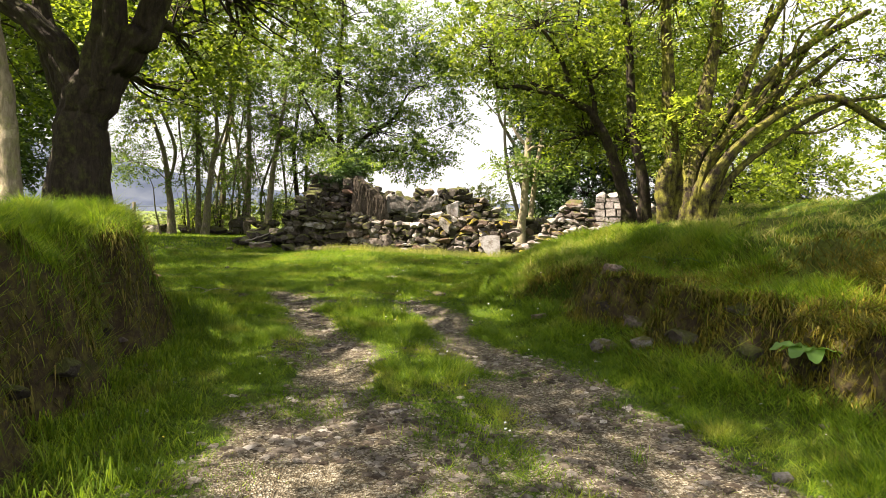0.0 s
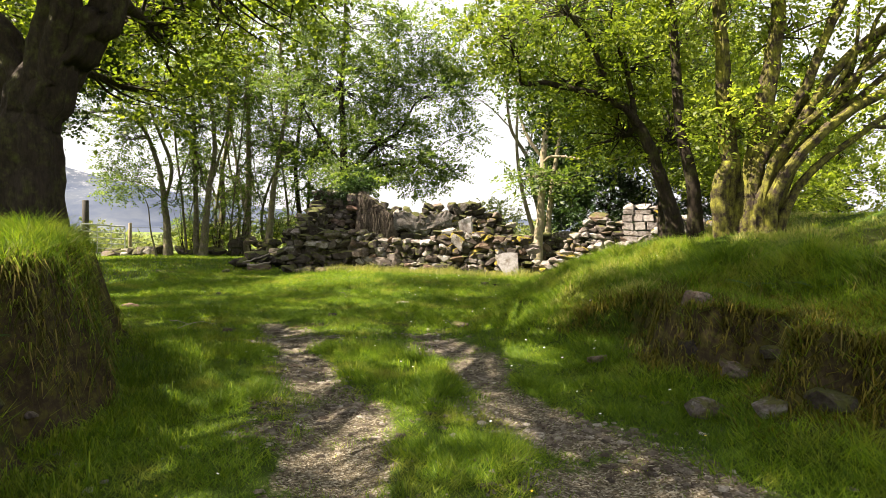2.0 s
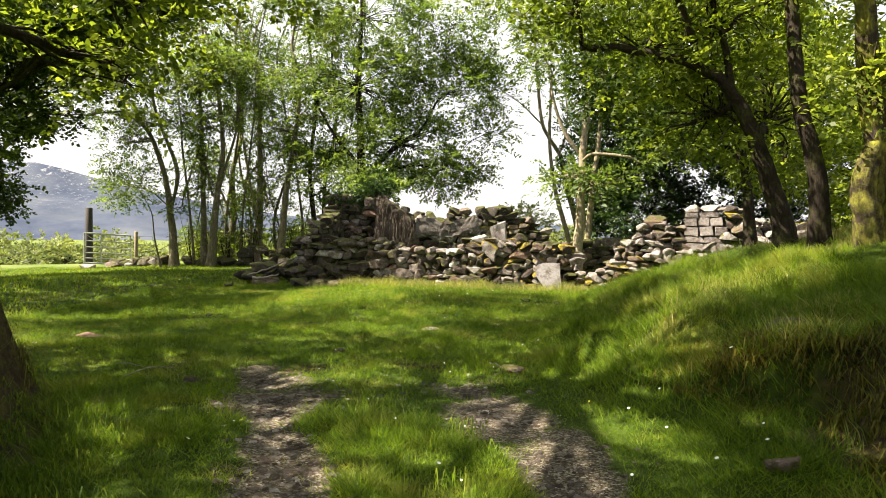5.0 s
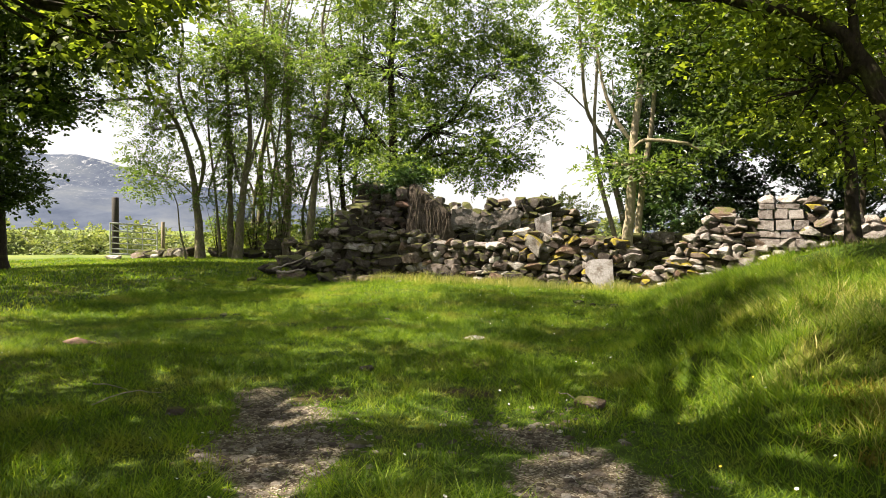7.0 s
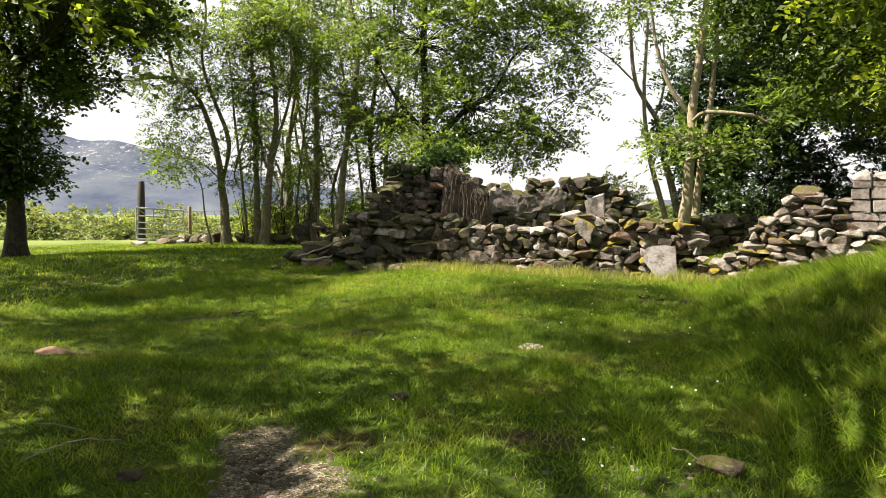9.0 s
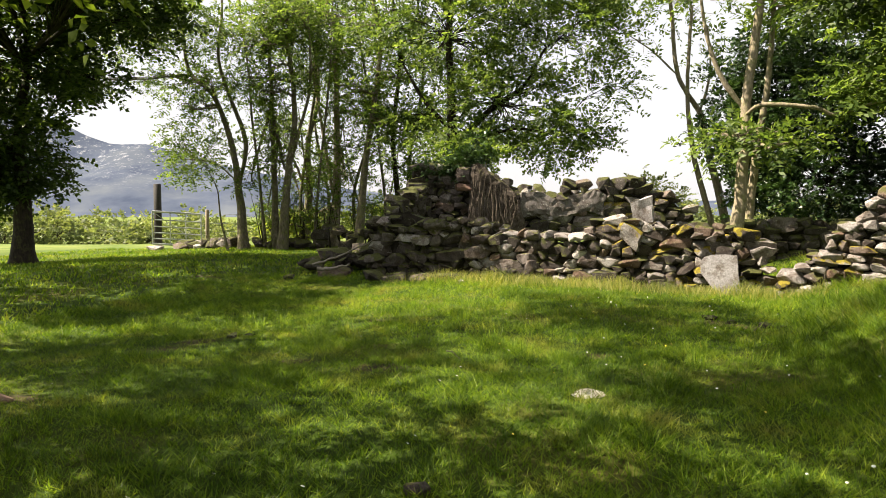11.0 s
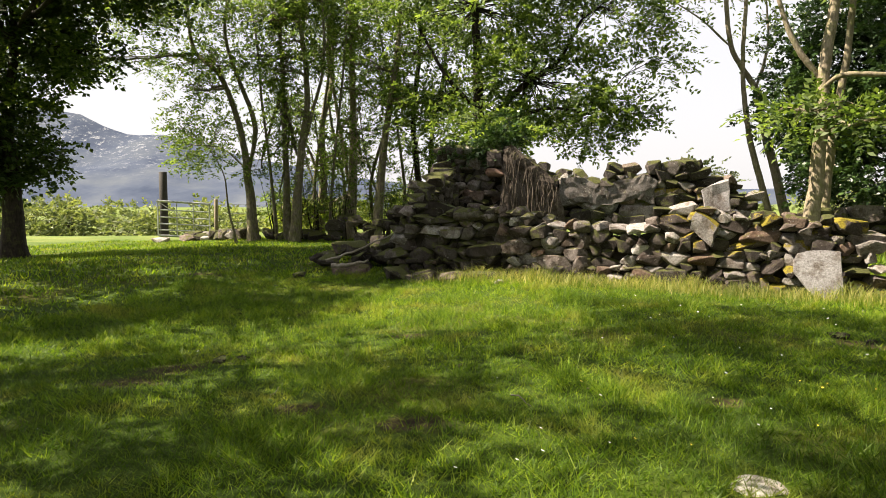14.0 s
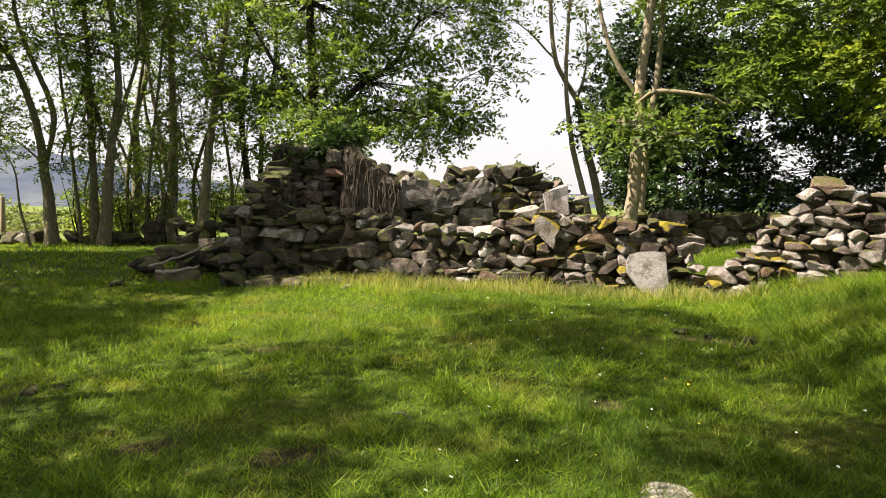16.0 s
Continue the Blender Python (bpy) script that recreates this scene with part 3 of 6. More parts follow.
# side wall wholly in the dark stones, shade painted by tone
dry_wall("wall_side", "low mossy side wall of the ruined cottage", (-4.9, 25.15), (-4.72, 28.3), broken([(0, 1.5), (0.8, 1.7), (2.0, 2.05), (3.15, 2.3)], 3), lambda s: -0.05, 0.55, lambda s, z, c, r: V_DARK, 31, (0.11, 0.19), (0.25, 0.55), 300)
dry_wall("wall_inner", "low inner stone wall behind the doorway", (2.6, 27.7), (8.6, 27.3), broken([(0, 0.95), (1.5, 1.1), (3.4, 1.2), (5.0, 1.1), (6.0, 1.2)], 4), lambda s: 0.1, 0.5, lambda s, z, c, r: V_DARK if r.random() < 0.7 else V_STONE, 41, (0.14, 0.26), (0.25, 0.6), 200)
RA, RB = (2.95, 21.98), (8.2, 19.36)
right_top = broken([(0, 0.3), (0.35, 0.5), (0.6, 0.8), (0.9, 1.1), (1.2, 1.28), (1.4, 1.62), (1.75, 1.8), (2.1, 1.6), (2.35, 1.66), (2.5, 1.9), (3.4, 1.95), (3.6, 1.8), (4.3, 1.6), (4.9, 1.5), (5.87, 1.4)], 5, 0.03)
right_base = broken([(0, 0.0), (1.5, 0.15), (3.0, 0.55), (4.5, 0.8), (5.9, 0.9)], 6, 0.0)
# more than half pale stones, brightened for the sun on this wall
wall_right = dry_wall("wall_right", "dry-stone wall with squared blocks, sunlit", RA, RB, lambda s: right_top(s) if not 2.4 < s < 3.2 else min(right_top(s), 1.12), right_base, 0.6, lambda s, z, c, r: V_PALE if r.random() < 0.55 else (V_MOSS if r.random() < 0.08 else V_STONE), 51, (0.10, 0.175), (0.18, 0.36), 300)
# squared jamb blocks laid in courses
r_blk = random.Random(8)
ra, rb = Vector((*RA, 0)), Vector((*RB, 0))
r_al = (rb - ra).normalized()
r_out = Vector((r_al.y, -r_al.x, 0))
r_ang = math.atan2(r_al.y, r_al.x)
zb = 1.04
for hb, wid in ((0.19, 0.34), (0.15, 0.42), (0.23, 0.29), (0.21, 0.33), (0.12, 0.4)):
    s_ = 2.36 + r_blk.uniform(0, 0.05)
    while s_ < 3.1:
        w_ = wid * r_blk.uniform(0.75, 1.3)
        put_stone(r_blk.choice(V_ASHLAR), wall_right, ra + r_al * (s_ + w_ / 2) + r_out * (0.14 + r_blk.uniform(-0.015, 0.015)) + Vector((0, 0, zb + hb / 2)), (w_ - r_blk.uniform(0.01, 0.035), 0.34, hb - r_blk.uniform(0.008, 0.03)), (r_blk.uniform(-0.05, 0.05), r_blk.uniform(-0.045, 0.045), r_ang + r_blk.uniform(-0.06, 0.06)))
        s_ += w_
    zb += hb
for s_, w_, h_ in ((2.52, 0.34, 0.22), (2.92, 0.4, 0.2), (3.25, 0.36, 0.12), (3.5, 0.4, 0.1)):
    put_stone(V_PALE[int(s_ * 10) % 16], wall_right, ra + r_al * s_ + r_out * 0.1 + Vector((0, 0, zb + h_ * 0.42)), (w_, 0.36, h_), (0.05, 0.06, r_ang))

# rendered chimney breast on the gable, and old plaster left on the wall beside it
def crumbling_panel(label, category, outline, y0, y1, mat, amp):
    bm = bmesh.new()
    fr = [bm.verts.new((x, y0, z)) for x, z in outline]
    bk = [bm.verts.new((x, y1, z)) for x, z in outline]
    bm.faces.new(fr)
    bm.faces.new(bk[::-1])
    for i in range(len(fr)):
        j = (i + 1) % len(fr)
        bm.faces.new((fr[i], bk[i], bk[j], fr[j]))
    bmesh.ops.recalc_face_normals(bm, faces=bm.faces[:])
    bmesh.ops.triangulate(bm, faces=bm.faces[:])
    bmesh.ops.subdivide_edges(bm, edges=bm.edges[:], cuts=4, use_grid_fill=True)
    for v in bm.verts:
        v.co += noise.noise_vector(v.co * 2.2) * amp + noise.noise_vector(v.co * 9.0) * amp * 0.5
    tagged(new("trim", bm_mesh("trim", bm, mat, False)), label, category, kind="structure")


crumbling_panel("crumbling lime-rendered chimney breast on the gable", "chimney breast",
                [(-3.25, 0.6), (-1.7, 0.6), (-1.8, 1.7), (-2.05, 2.05), (-2.4, 2.36), (-2.75, 2.68), (-3.0, 2.82), (-3.2, 2.6), (-3.28, 2.0)], 27.98, 28.3, M_RENDER, 0.09)
crumbling_panel("grey weathered plaster on the broken back wall", "plaster",
                [(-1.85, 1.3), (-1.2, 1.45), (-0.7, 1.3), (0.0, 1.5), (0.45, 1.42), (0.5, 1.9), (0.1, 2.08), (-0.4, 1.92), (-0.8, 1.8), (-1.2, 1.98), (-1.8, 2.02)], 28.09, 28.22, M_PLASTER, 0.075)

M_RED = plain_material("red_sandstone", (0.12, 0.075, 0.055), (0.22, 0.13, 0.09), 0.9)


# ---------------- single rocks ----------------
def rock(name, label, p, size, mat, seed, rot=(0, 0, 0), boxy=0.5, cuts=4, jitter=0.1, sink=0.25, group=""):
    if name == "rock":
        boxy = min(boxy, 0.15)
    if name in ("rock", "bank_stone"):
        me = angular_stone(name, mat, seed, 3.6, 20)
    else:
        me = stone_mesh(name, mat, seed, boxy + 0.12, min(cuts, 3), jitter * 1.5, False)
    ob = new(name, me)
    size = tuple(v * (0.7 if name == "rock" else 1.0) for v in size)
    z = ground_at(p[0], p[1]) if len(p) < 3 else p[2]
    ob.matrix_basis = Matrix.LocRotScale(Vector((p[0], p[1], z + size[2] * (0.5 - sink))), Euler(rot), Vector(size))
    return tagged(ob, label, "rock", group)


# the grey slab that leans on the wall's end: broad shoulders, pointed foot
bm = bmesh.new()
shape = [(-0.30, 0.52), (-0.26, 0.64), (-0.1, 0.69), (0.12, 0.70), (0.31, 0.69), (0.33, 0.4), (0.37, 0.06), (0.28, -0.06), (0.1, -0.1), (-0.12, 0.12), (-0.3, 0.36)]
fr = [bm.verts.new((x, -0.06, z)) for x, z in shape]
bk = [bm.verts.new((x * 0.97, 0.07, z)) for x, z in shape]
bm.faces.new(fr)
bm.faces.new(bk[::-1])
for i in range(len(fr)):
    j = (i + 1) % len(fr)
    bm.faces.new((fr[i], bk[i], bk[j], fr[j]))
bmesh.ops.recalc_face_normals(bm, faces=bm.faces[:])
bmesh.ops.bevel(bm, geom=bm.edges[:], offset=0.012, segments=2, affect="EDGES")
slab = new("slab", bm_mesh("slab", bm, M_SLAB))
slab.matrix_basis = pose(1.93, 21.92, 0.0, -8, 0, -12)
tagged(slab, "upright grey slate slab leaning on the wall end", "stone slab")

rock("upright_stone", "squarish grey stone standing on the wall top", (0.75, 23.02, 1.2), (0.4, 0.22, 0.5), M_SLAB, 5, (0.1, -0.15, -0.2), 0.85, 2, 0.05, 0.0)
rock("diamond_stone", "pale wedge stone capped with yellow moss", (0.52, 22.72, 0.86), (0.42, 0.3, 0.32), M_STONE_MOSS, 6, (0.2, 0.6, -0.3), 0.8, 2, 0.06, 0.0)
rock("moss_lump", "dark mossy lump on the gable wall", (1.3, 28.4, 2.1), (0.55, 0.5, 0.45), M_STONE_DARK, 7, (0, 0, 0.4), 0.05, 3, 0.12, 0.2)
rock("gable_stone", "large pale stone built into the gable", (-3.42, 28.12, 2.28), (0.42, 0.35, 0.42), M_STONE, 8, (0, 0.1, 0), 0.35, 3, 0.08, 0.0)
rock("red_stone", "reddish stone in the gable", (-3.4, 28.12, 2.06), (0.46, 0.35, 0.18), M_RED, 9, (0, 0.08, 0), 0.4, 3, 0.07, 0.0)
rock("rock", "half-buried grey rock in grass by the track", (1.73, 7.11), (0.44, 0.36, 0.26), M_STONE, 11, (0, 0.2, 0.5), 0.15, 3, 0.09, sink=0.3)
rock("rock", "half-buried grey rock in grass by the track", (1.95, 6.66), (0.36, 0.3, 0.2), M_STONE, 12, (0, 0, 1.0), 0.15, 3, 0.09, sink=0.3)
rock("rock", "small dark rock in grass below the bank", (2.55, 5.95), (0.32, 0.26, 0.2), M_STONE_DARK, 13, (0, 0, 0.2))
rock("rock", "pale stone lying by the track edge", (1.88, 4.2), (0.16, 0.12, 0.09), M_STONE_PALE, 14)
rock("rock", "flat pale stone sunk in the lawn", (-0.78, 14.95), (0.42, 0.3, 0.06), M_WHITE, 15, (0.03, 0.02, 0.3), 0.2, 3, 0.12, 0.4)
rock("rock", "flat reddish stone in the grass", (-5.45, 14.1), (0.52, 0.36, 0.14), M_RED, 16, (0, 0.1, 0.3), 0.4)
rock("rock", "small grey stone in the grass", (-1.77, 12.9), (0.2, 0.16, 0.12), M_STONE, 17)
rock("rock", "flat mossy stone in the grass", (0.18, 11.75), (0.36, 0.26, 0.16), M_STONE, 18, (0, 0, -0.4), 0.4)
rock("rock", "flat grey stone between the wheel tracks", (-1.41, 10.6), (0.28, 0.16, 0.06), M_STONE_DARK, 19, (0, 0, 0.2), 0.4, sink=0.35)
rock("rock", "grey stone set in the worn track", (-2.9, 11.3), (0.2, 0.14, 0.1), M_STONE, 20)
rock("rock", "pale stone on the bank slope", (2.09, 10.19), (0.55, 0.34, 0.24), M_STONE, 22, (0, -0.3, 0.4))
rock("rock", "low brown rock in grass by the track", (1.33, 8.58), (0.3, 0.24, 0.16), M_STONE, 24, (0, 0.1, 0.8), sink=0.35)
rock("rock", "stone bedded in the eroded bank", (2.1, 8.18, 0.7), (0.46, 0.34, 0.26), M_STONE, 23, (0.1, 0.2, 0.2))
for i, (x, y, z, w, h) in enumerate(((2.0, 7.7, 0.25, 0.42, 0.3), (2.25, 7.3, 0.3, 0.5, 0.26), (2.6, 6.6, 0.3, 0.55, 0.3), (2.85, 6.1, 0.34, 0.6, 0.32), (3.0, 5.4, 0.3, 0.5, 0.3), (3.02, 5.7, 0.55, 0.5, 0.2), (1.75, 8.2, 0.25, 0.35, 0.22), (1.6, 8.6, 0.3, 0.34, 0.24), (2.2, 7.6, 0.42, 0.5, 0.2), (1.9, 8.0, 0.4, 0.4, 0.22), (2.95, 6.3, 0.62, 0.5, 0.18))):
    x = next((q for q in np.arange(x - 0.8, x + 1.2, 0.03) if ground_at(q, y) > z), x) - 0.02
    rock("bank_stone", "dark stone showing in the eroded bank face", (x + 0.18, y, z), (w * 0.75, 0.34, h * 0.7), M_STONE_DARK if i % 3 else M_STONE, 40 + i, (0.15 * math.sin(i * 2.0), 0.2 * math.cos(i * 3.0), 1.1 + 0.3 * math.sin(i)), 0.4, 3, 0.1, 0.5, "stones in the bank")
for i, (x, y, w) in enumerate(((-2.35, 5.2, 0.3), (-2.55, 6.1, 0.26), (-2.3, 4.6, 0.22), (-2.75, 6.9, 0.24), (-2.2, 3.9, 0.3))):
    rock("bank_stone", "stone sticking out of the earth bank", (x, y, 0.28 + 0.1 * (i % 2)), (w * 0.7, 0.2, w * 0.4), M_STONE_DARK, 60 + i, (0.2, 0.2, i), 0.4, 3, 0.12, 0.5, "stones in the bank")
r_loose = random.Random(17)
for i in range(16):
    y = r_loose.uniform(3.6, 6.6)
    x = float(foot_left(y)) + r_loose.uniform(-0.15, 0.65)
    w = r_loose.uniform(0.06, 0.17)
    rock("rock", "small loose stone on bare earth below the bank", (x, y), (w, w * 0.75, w * 0.45), M_STONE if i % 3 else M_STONE_PALE, 80 + i, (0, 0, i * 1.1), group="loose stones below the bank")
# fallen stones at the foot of the ruin and by the gate
r_fall = random.Random(5)
for i in range(34):
    x = r_fall.uniform(-7.6, -5.0)
    y = 25.8 + r_fall.uniform(-1.2, 1.6) - 0.2 * (x + 5)
    hgt = max(0.0, 0.55 - 0.22 * abs(x + 5.6)) * r_fall.random()
    s = r_fall.uniform(0.3, 0.6)
    ob = new("fallen_stone", r_fall.choice(V_DARK))
    ob.matrix_basis = Matrix.LocRotScale(Vector((x, y, ground_at(x, y) + s * 0.15 + hgt)), Euler((r_fall.uniform(-0.4, 0.4), r_fall.uniform(-0.4, 0.4), r_fall.uniform(0, 6))), Vector((s, s * 0.8, s * 0.5)))
    tagged(ob, "dark mossy stone fallen from the wall", "rock", "fallen stones")
for i, (x, y, w, m) in enumerate(((-3.06, 23.2, 0.7, V_DARK), (-2.8, 22.75, 0.3, V_PALE), (-4.2, 23.5, 0.8, V_DARK), (-3.7, 23.3, 0.6, V_STONE), (-4.9, 23.9, 0.7, V_DARK), (-6.0, 24.4, 0.75, V_STONE), (-7.0, 24.2, 0.4, V_DARK), (2.95, 21.9, 0.5, V_MOSS), (3.35, 21.65, 0.6, V_PALE), (3.2, 22.4, 0.5, V_STONE), (4.2, 21.0, 0.5, V_STONE), (4.55, 20.75, 0.5, V_DARK), (2.5, 21.95, 0.3, V_STONE), (-17.7, 35.7, 0.75, V_PALE), (-16.7, 35.9, 0.9, V_STONE), (-15.8, 36.0, 0.7, V_PALE), (-15.1, 35.6, 0.6, V_STONE), (-14.2, 35.2, 0.8, V_MOSS))):
    ob = new("fallen_stone", m[i % len(m)])
    ob.matrix_basis = Matrix.LocRotScale(Vector((x, y, ground_at(x, y) + w * 0.1)), Euler((0.1, 0.05, i * 1.3)), Vector((w, w * 0.6, w * 0.36)))
    tagged(ob, "stone lying at the foot of the wall", "rock", "fallen stones")
for i in range(64):                         # remains of the field wall among the trees
    u = r_fall.random()
    x, y = -17.0 + 9.6 * u, 36.6 - 3.1 * u + r_fall.uniform(-0.5, 0.5)
    s = r_fall.uniform(0.35, 0.8)
    hgt = r_fall.uniform(0, 0.75) if -9.8 < x < -6.2 else r_fall.uniform(0, 0.15)
    ob = new("field_stone", r_fall.choice(V_DARK if r_fall.random() < 0.75 else V_STONE))
    ob.matrix_basis = Matrix.LocRotScale(Vector((x, y, ground_at(x, y) + s * 0.16 + hgt)), Euler((r_fall.uniform(-0.3, 0.3), r_fall.uniform(-0.3, 0.3), r_fall.uniform(0, 6))), Vector((s, s * 0.75, s * 0.55)))
    tagged(ob, "grey boulder of a collapsed field wall", "rock", "field wall stones")

# ---------------- tubes, leaves, trees ----------------
def tube(pts, radii, sides=8, lump=0.0, seed=0):
    """Points and quads of a tapered tube along a line."""
    pts, radii = np.asarray(pts, float), np.asarray(radii, float)
    d = np.gradient(pts, axis=0)
    d /= np.linalg.norm(d, axis=1, keepdims=True) + 1e-9
    ref = np.array([0.31, 0.95, 0.05]) if abs(d[0][2]) > 0.5 else np.array([0.1, 0.05, 1.0])
    u = np.cross(d, ref)
    u /= np.linalg.norm(u, axis=1, keepdims=True) + 1e-9
    v = np.cross(d, u)
    a = np.linspace(0, 2 * np.pi, sides, endpoint=False)
    rr = radii[:, None] * np.ones((1, sides))
    if lump:
        rr = rr * (1 + lump * (2 * vnoise(a[None, :] * 1.6 + seed, np.arange(len(pts))[:, None] * 0.07, 1.0) - 1) + lump * 0.5 * np.sin(a[None, :] * 5 + seed + np.arange(len(pts))[:, None] * 0.05))
    if sides >= 20:                          # fluted, furrowed old trunk
        ring = np.arange(len(pts))[:, None]
        rr = rr * (1 + 0.07 * np.sin(a[None, :] * 8 + seed * 2 + 0.35 * np.sin(ring * 0.2)) + 0.028 * np.sin(a[None, :] * 17 + seed + 0.5 * np.sin(ring * 0.31)))
    V = pts[:, None, :] + rr[..., None] * (np.cos(a)[None, :, None] * u[:, None, :] + np.sin(a)[None, :, None] * v[:, None, :])
    n = len(pts)
    i = np.arange(n * sides).reshape(n, sides)
    F = np.stack([i[:-1], np.roll(i, -1, 1)[:-1], np.roll(i, -1, 1)[1:], i[1:]], -1).reshape(-1, 4)
    return V.reshape(-1, 3), F


def joined(pieces):
    V, F, k = [], [], 0
    for v, f in pieces:
        V.append(v)
        F.append(f + k)
        k += len(v)
    return np.concatenate(V), np.concatenate(F)


def smooth_line(pts, n, wob=0.0, g=None):
    """A rounded line through the points, with a little wander."""
    p = np.asarray(pts, float)
    p = np.vstack([2 * p[0] - p[1], p, 2 * p[-1] - p[-2]])
    out = []
    m = len(p) - 3
    for t in np.linspace(0, m - 1e-6, n):
        i = int(t)
        f = t - i
        a, b, c, d = p[i:i + 4]
        out.append(0.5 * (2 * b + (c - a) * f + (2 * a - 5 * b + 4 * c - d) * f * f + (3 * b - a - 3 * c + d) * f ** 3))
    out = np.array(out)
    if wob and g is not None:
        w = np.cumsum(g.normal(0, wob, out.shape), axis=0)
        w -= np.linspace(0, 1, n)[:, None] * w[-1]
        out = out + w
    return out


def sprays(g, pos, dirs, length, leaf, k=9, wide=0.42, droop=0.25):
    """Leaf sprays: along each twig k small leaves, alternately left and right. Returns points and quads, each leaf an island."""
    n = len(pos)
    d = dirs / (np.linalg.norm(dirs, axis=1, keepdims=True) + 1e-9)
    up = np.array([0, 0, 1.0]) + g.normal(0, 0.45, (n, 3))
    s = np.cross(d, up)
    s /= np.linalg.norm(s, axis=1, keepdims=True) + 1e-9
    nrm = np.cross(s, d)
    L = length * g.uniform(0.6, 1.25, n)
    i = np.arange(k)
    along = (i // 2 * 2 + 1) / k
    side = np.where(i % 2 == 0, 1.0, -1.0)
    side[-1] = 0.0
    base = pos[:, None, :] + d[:, None, :] * (L[:, None] * along[None, :])[..., None] - np.array([0, 0, 1.0]) * (droop * L[:, None] * along[None, :] ** 2)[..., None]
    ax = d[:, None, :] * 0.55 + s[:, None, :] * side[None, :, None] + g.normal(0, 0.28, (n, k, 3))
    ax /= np.linalg.norm(ax, axis=2, keepdims=True)
    nn = nrm[:, None, :] + g.normal(0, 0.45, (n, k, 3))
    w = np.cross(ax, nn)
    w /= np.linalg.norm(w, axis=2, keepdims=True) + 1e-9
    z = leaf * g.uniform(0.6, 1.3, (n, k))[..., None]
    fold = np.cross(w, ax) * z * 0.12
    p0 = base
    p1 = base + ax * z * 0.5 + w * z * wide * 0.5 + fold
    p2 = base + ax * z
    p3 = base + ax * z * 0.5 - w * z * wide * 0.5 + fold
    V = np.stack([p0, p1, p2, p3], 2).reshape(-1, 3)
    F = np.arange(len(V)).reshape(-1, 4)
    return V, F


def clumped(g, c, r, n, clumps, spread):
    """Places inside a rounded mass, gathered in clumps, with gaps between."""
    q = g.normal(0, 1, (clumps, 3))
    q /= np.linalg.norm(q, axis=1, keepdims=True)
    q *= g.uniform(0.25, 1.0, (clumps, 1)) ** 0.5
    cc = np.asarray(c) + q * np.asarray(r)
    pick_ = g.integers(0, clumps, n)
    off = g.normal(0, 1, (n, 3)) * spread * np.array([1, 1, 0.6])
    return cc[pick_] + off, off, cc


def tree(name, label, stems, masses, bark, leaf_mat, seed, leaf=0.1, twig=0.35, wide=0.45, k=9, spread=0.3, sides=10, lump=0.12, trunk_label="", flare=1.5, thin=1.0):
    """stems: (points, radius at foot, radius at tip). The first is the trunk and the rest are limbs. masses: (centre, radii, sprays, clumps)."""
    g = np.random.default_rng(seed)
    foot = stems[0][0][0]
    thing = tagged(empty_at(name, foot), label, "shrub" if "shrub" in name or "bush" in name else "tree")
    org = np.array(foot)
    lines = []
    for j, (pts, r0, r1) in enumerate(stems):
        ln = smooth_line(pts, 8 * len(pts), r0 * 0.06, g)
        t = np.linspace(0, 1, len(ln))
        rad = r0 + (r1 - r0) * t ** 0.8
        if j == 0 or pts[0][2] < foot[2] + 0.5:
            rad = rad * (1 + (flare - 1) * np.exp(-t * 14))
        elif j:
            rad = rad * (0.55 + 0.45 * sstep(0.0, 0.22, t))
        lines.append((ln, rad))
        V, F = tube(ln, rad, sides if r0 > 0.06 else 6, lump, seed + j)
        part("trunk" if j == 0 else "limb", mesh_of("trunk", V - org, F, bark, True), thing, trunk_label)
    allpts = np.concatenate([l_[0][len(l_[0]) // 3:] for l_ in lines])
    allrad = np.concatenate([l_[1][len(l_[1]) // 3:] for l_ in lines])
    twigs, LV, LF = [], [], []
    for c, r, n, clumps in masses:
        n = int(n * 0.5 * thin)
        pos, off, cc = clumped(g, c, r, n, clumps, spread)
        # a bough from the nearest wood to the mass, and branches to its clumps
        i = int(np.argmin(((allpts - np.asarray(c)) ** 2).sum(1) + 2.0 * np.maximum(0, allpts[:, 2] - c[2]) ** 2))
        a = allpts[i]
        mid = (a + np.asarray(c)) / 2 + np.array([0, 0, 0.15]) * np.linalg.norm(np.asarray(c) - a) * g.uniform(-0.3, 1)
        R = min(allrad[i] * 0.7, 0.035 + 0.012 * np.linalg.norm(np.asarray(c) - a) + 0.02 * max(r))
        bough = smooth_line([a, mid, np.asarray(c)], 12, 0.03, g)
        twigs.append(tube(bough, np.linspace(R, R * 0.45, 12), 6))
        for q in cc:
            s0 = bough[g.integers(4, 12)]
            m2 = (s0 + q) / 2 + g.normal(0, 0.12, 3) + np.array([0, 0, 0.08])
            ln = smooth_line([s0, m2, q], 6, 0.02, g)
            twigs.append(tube(ln, np.linspace(R * 0.36, 0.006, 6), 3))
        dirs = off + (pos - np.asarray(c)) * 0.25 + g.normal(0, 0.12, off.shape)
        V, F = sprays(g, pos, dirs, twig * 1.1, leaf * 1.2, k, wide * 1.12)
        LV.append((V, F))
    if twigs:
        V, F = joined(twigs)
        tagged(part("branch_work", mesh_of("branch_work", V - org, F, bark, True), thing), kind="stuff")
        V, F = joined(LV)
        part("crown", mesh_of("crown", V - org, F, leaf_mat), thing)
    return thing


def G(x, y, dz=0.0):
    return (x, y, ground_at(x, y) + dz)


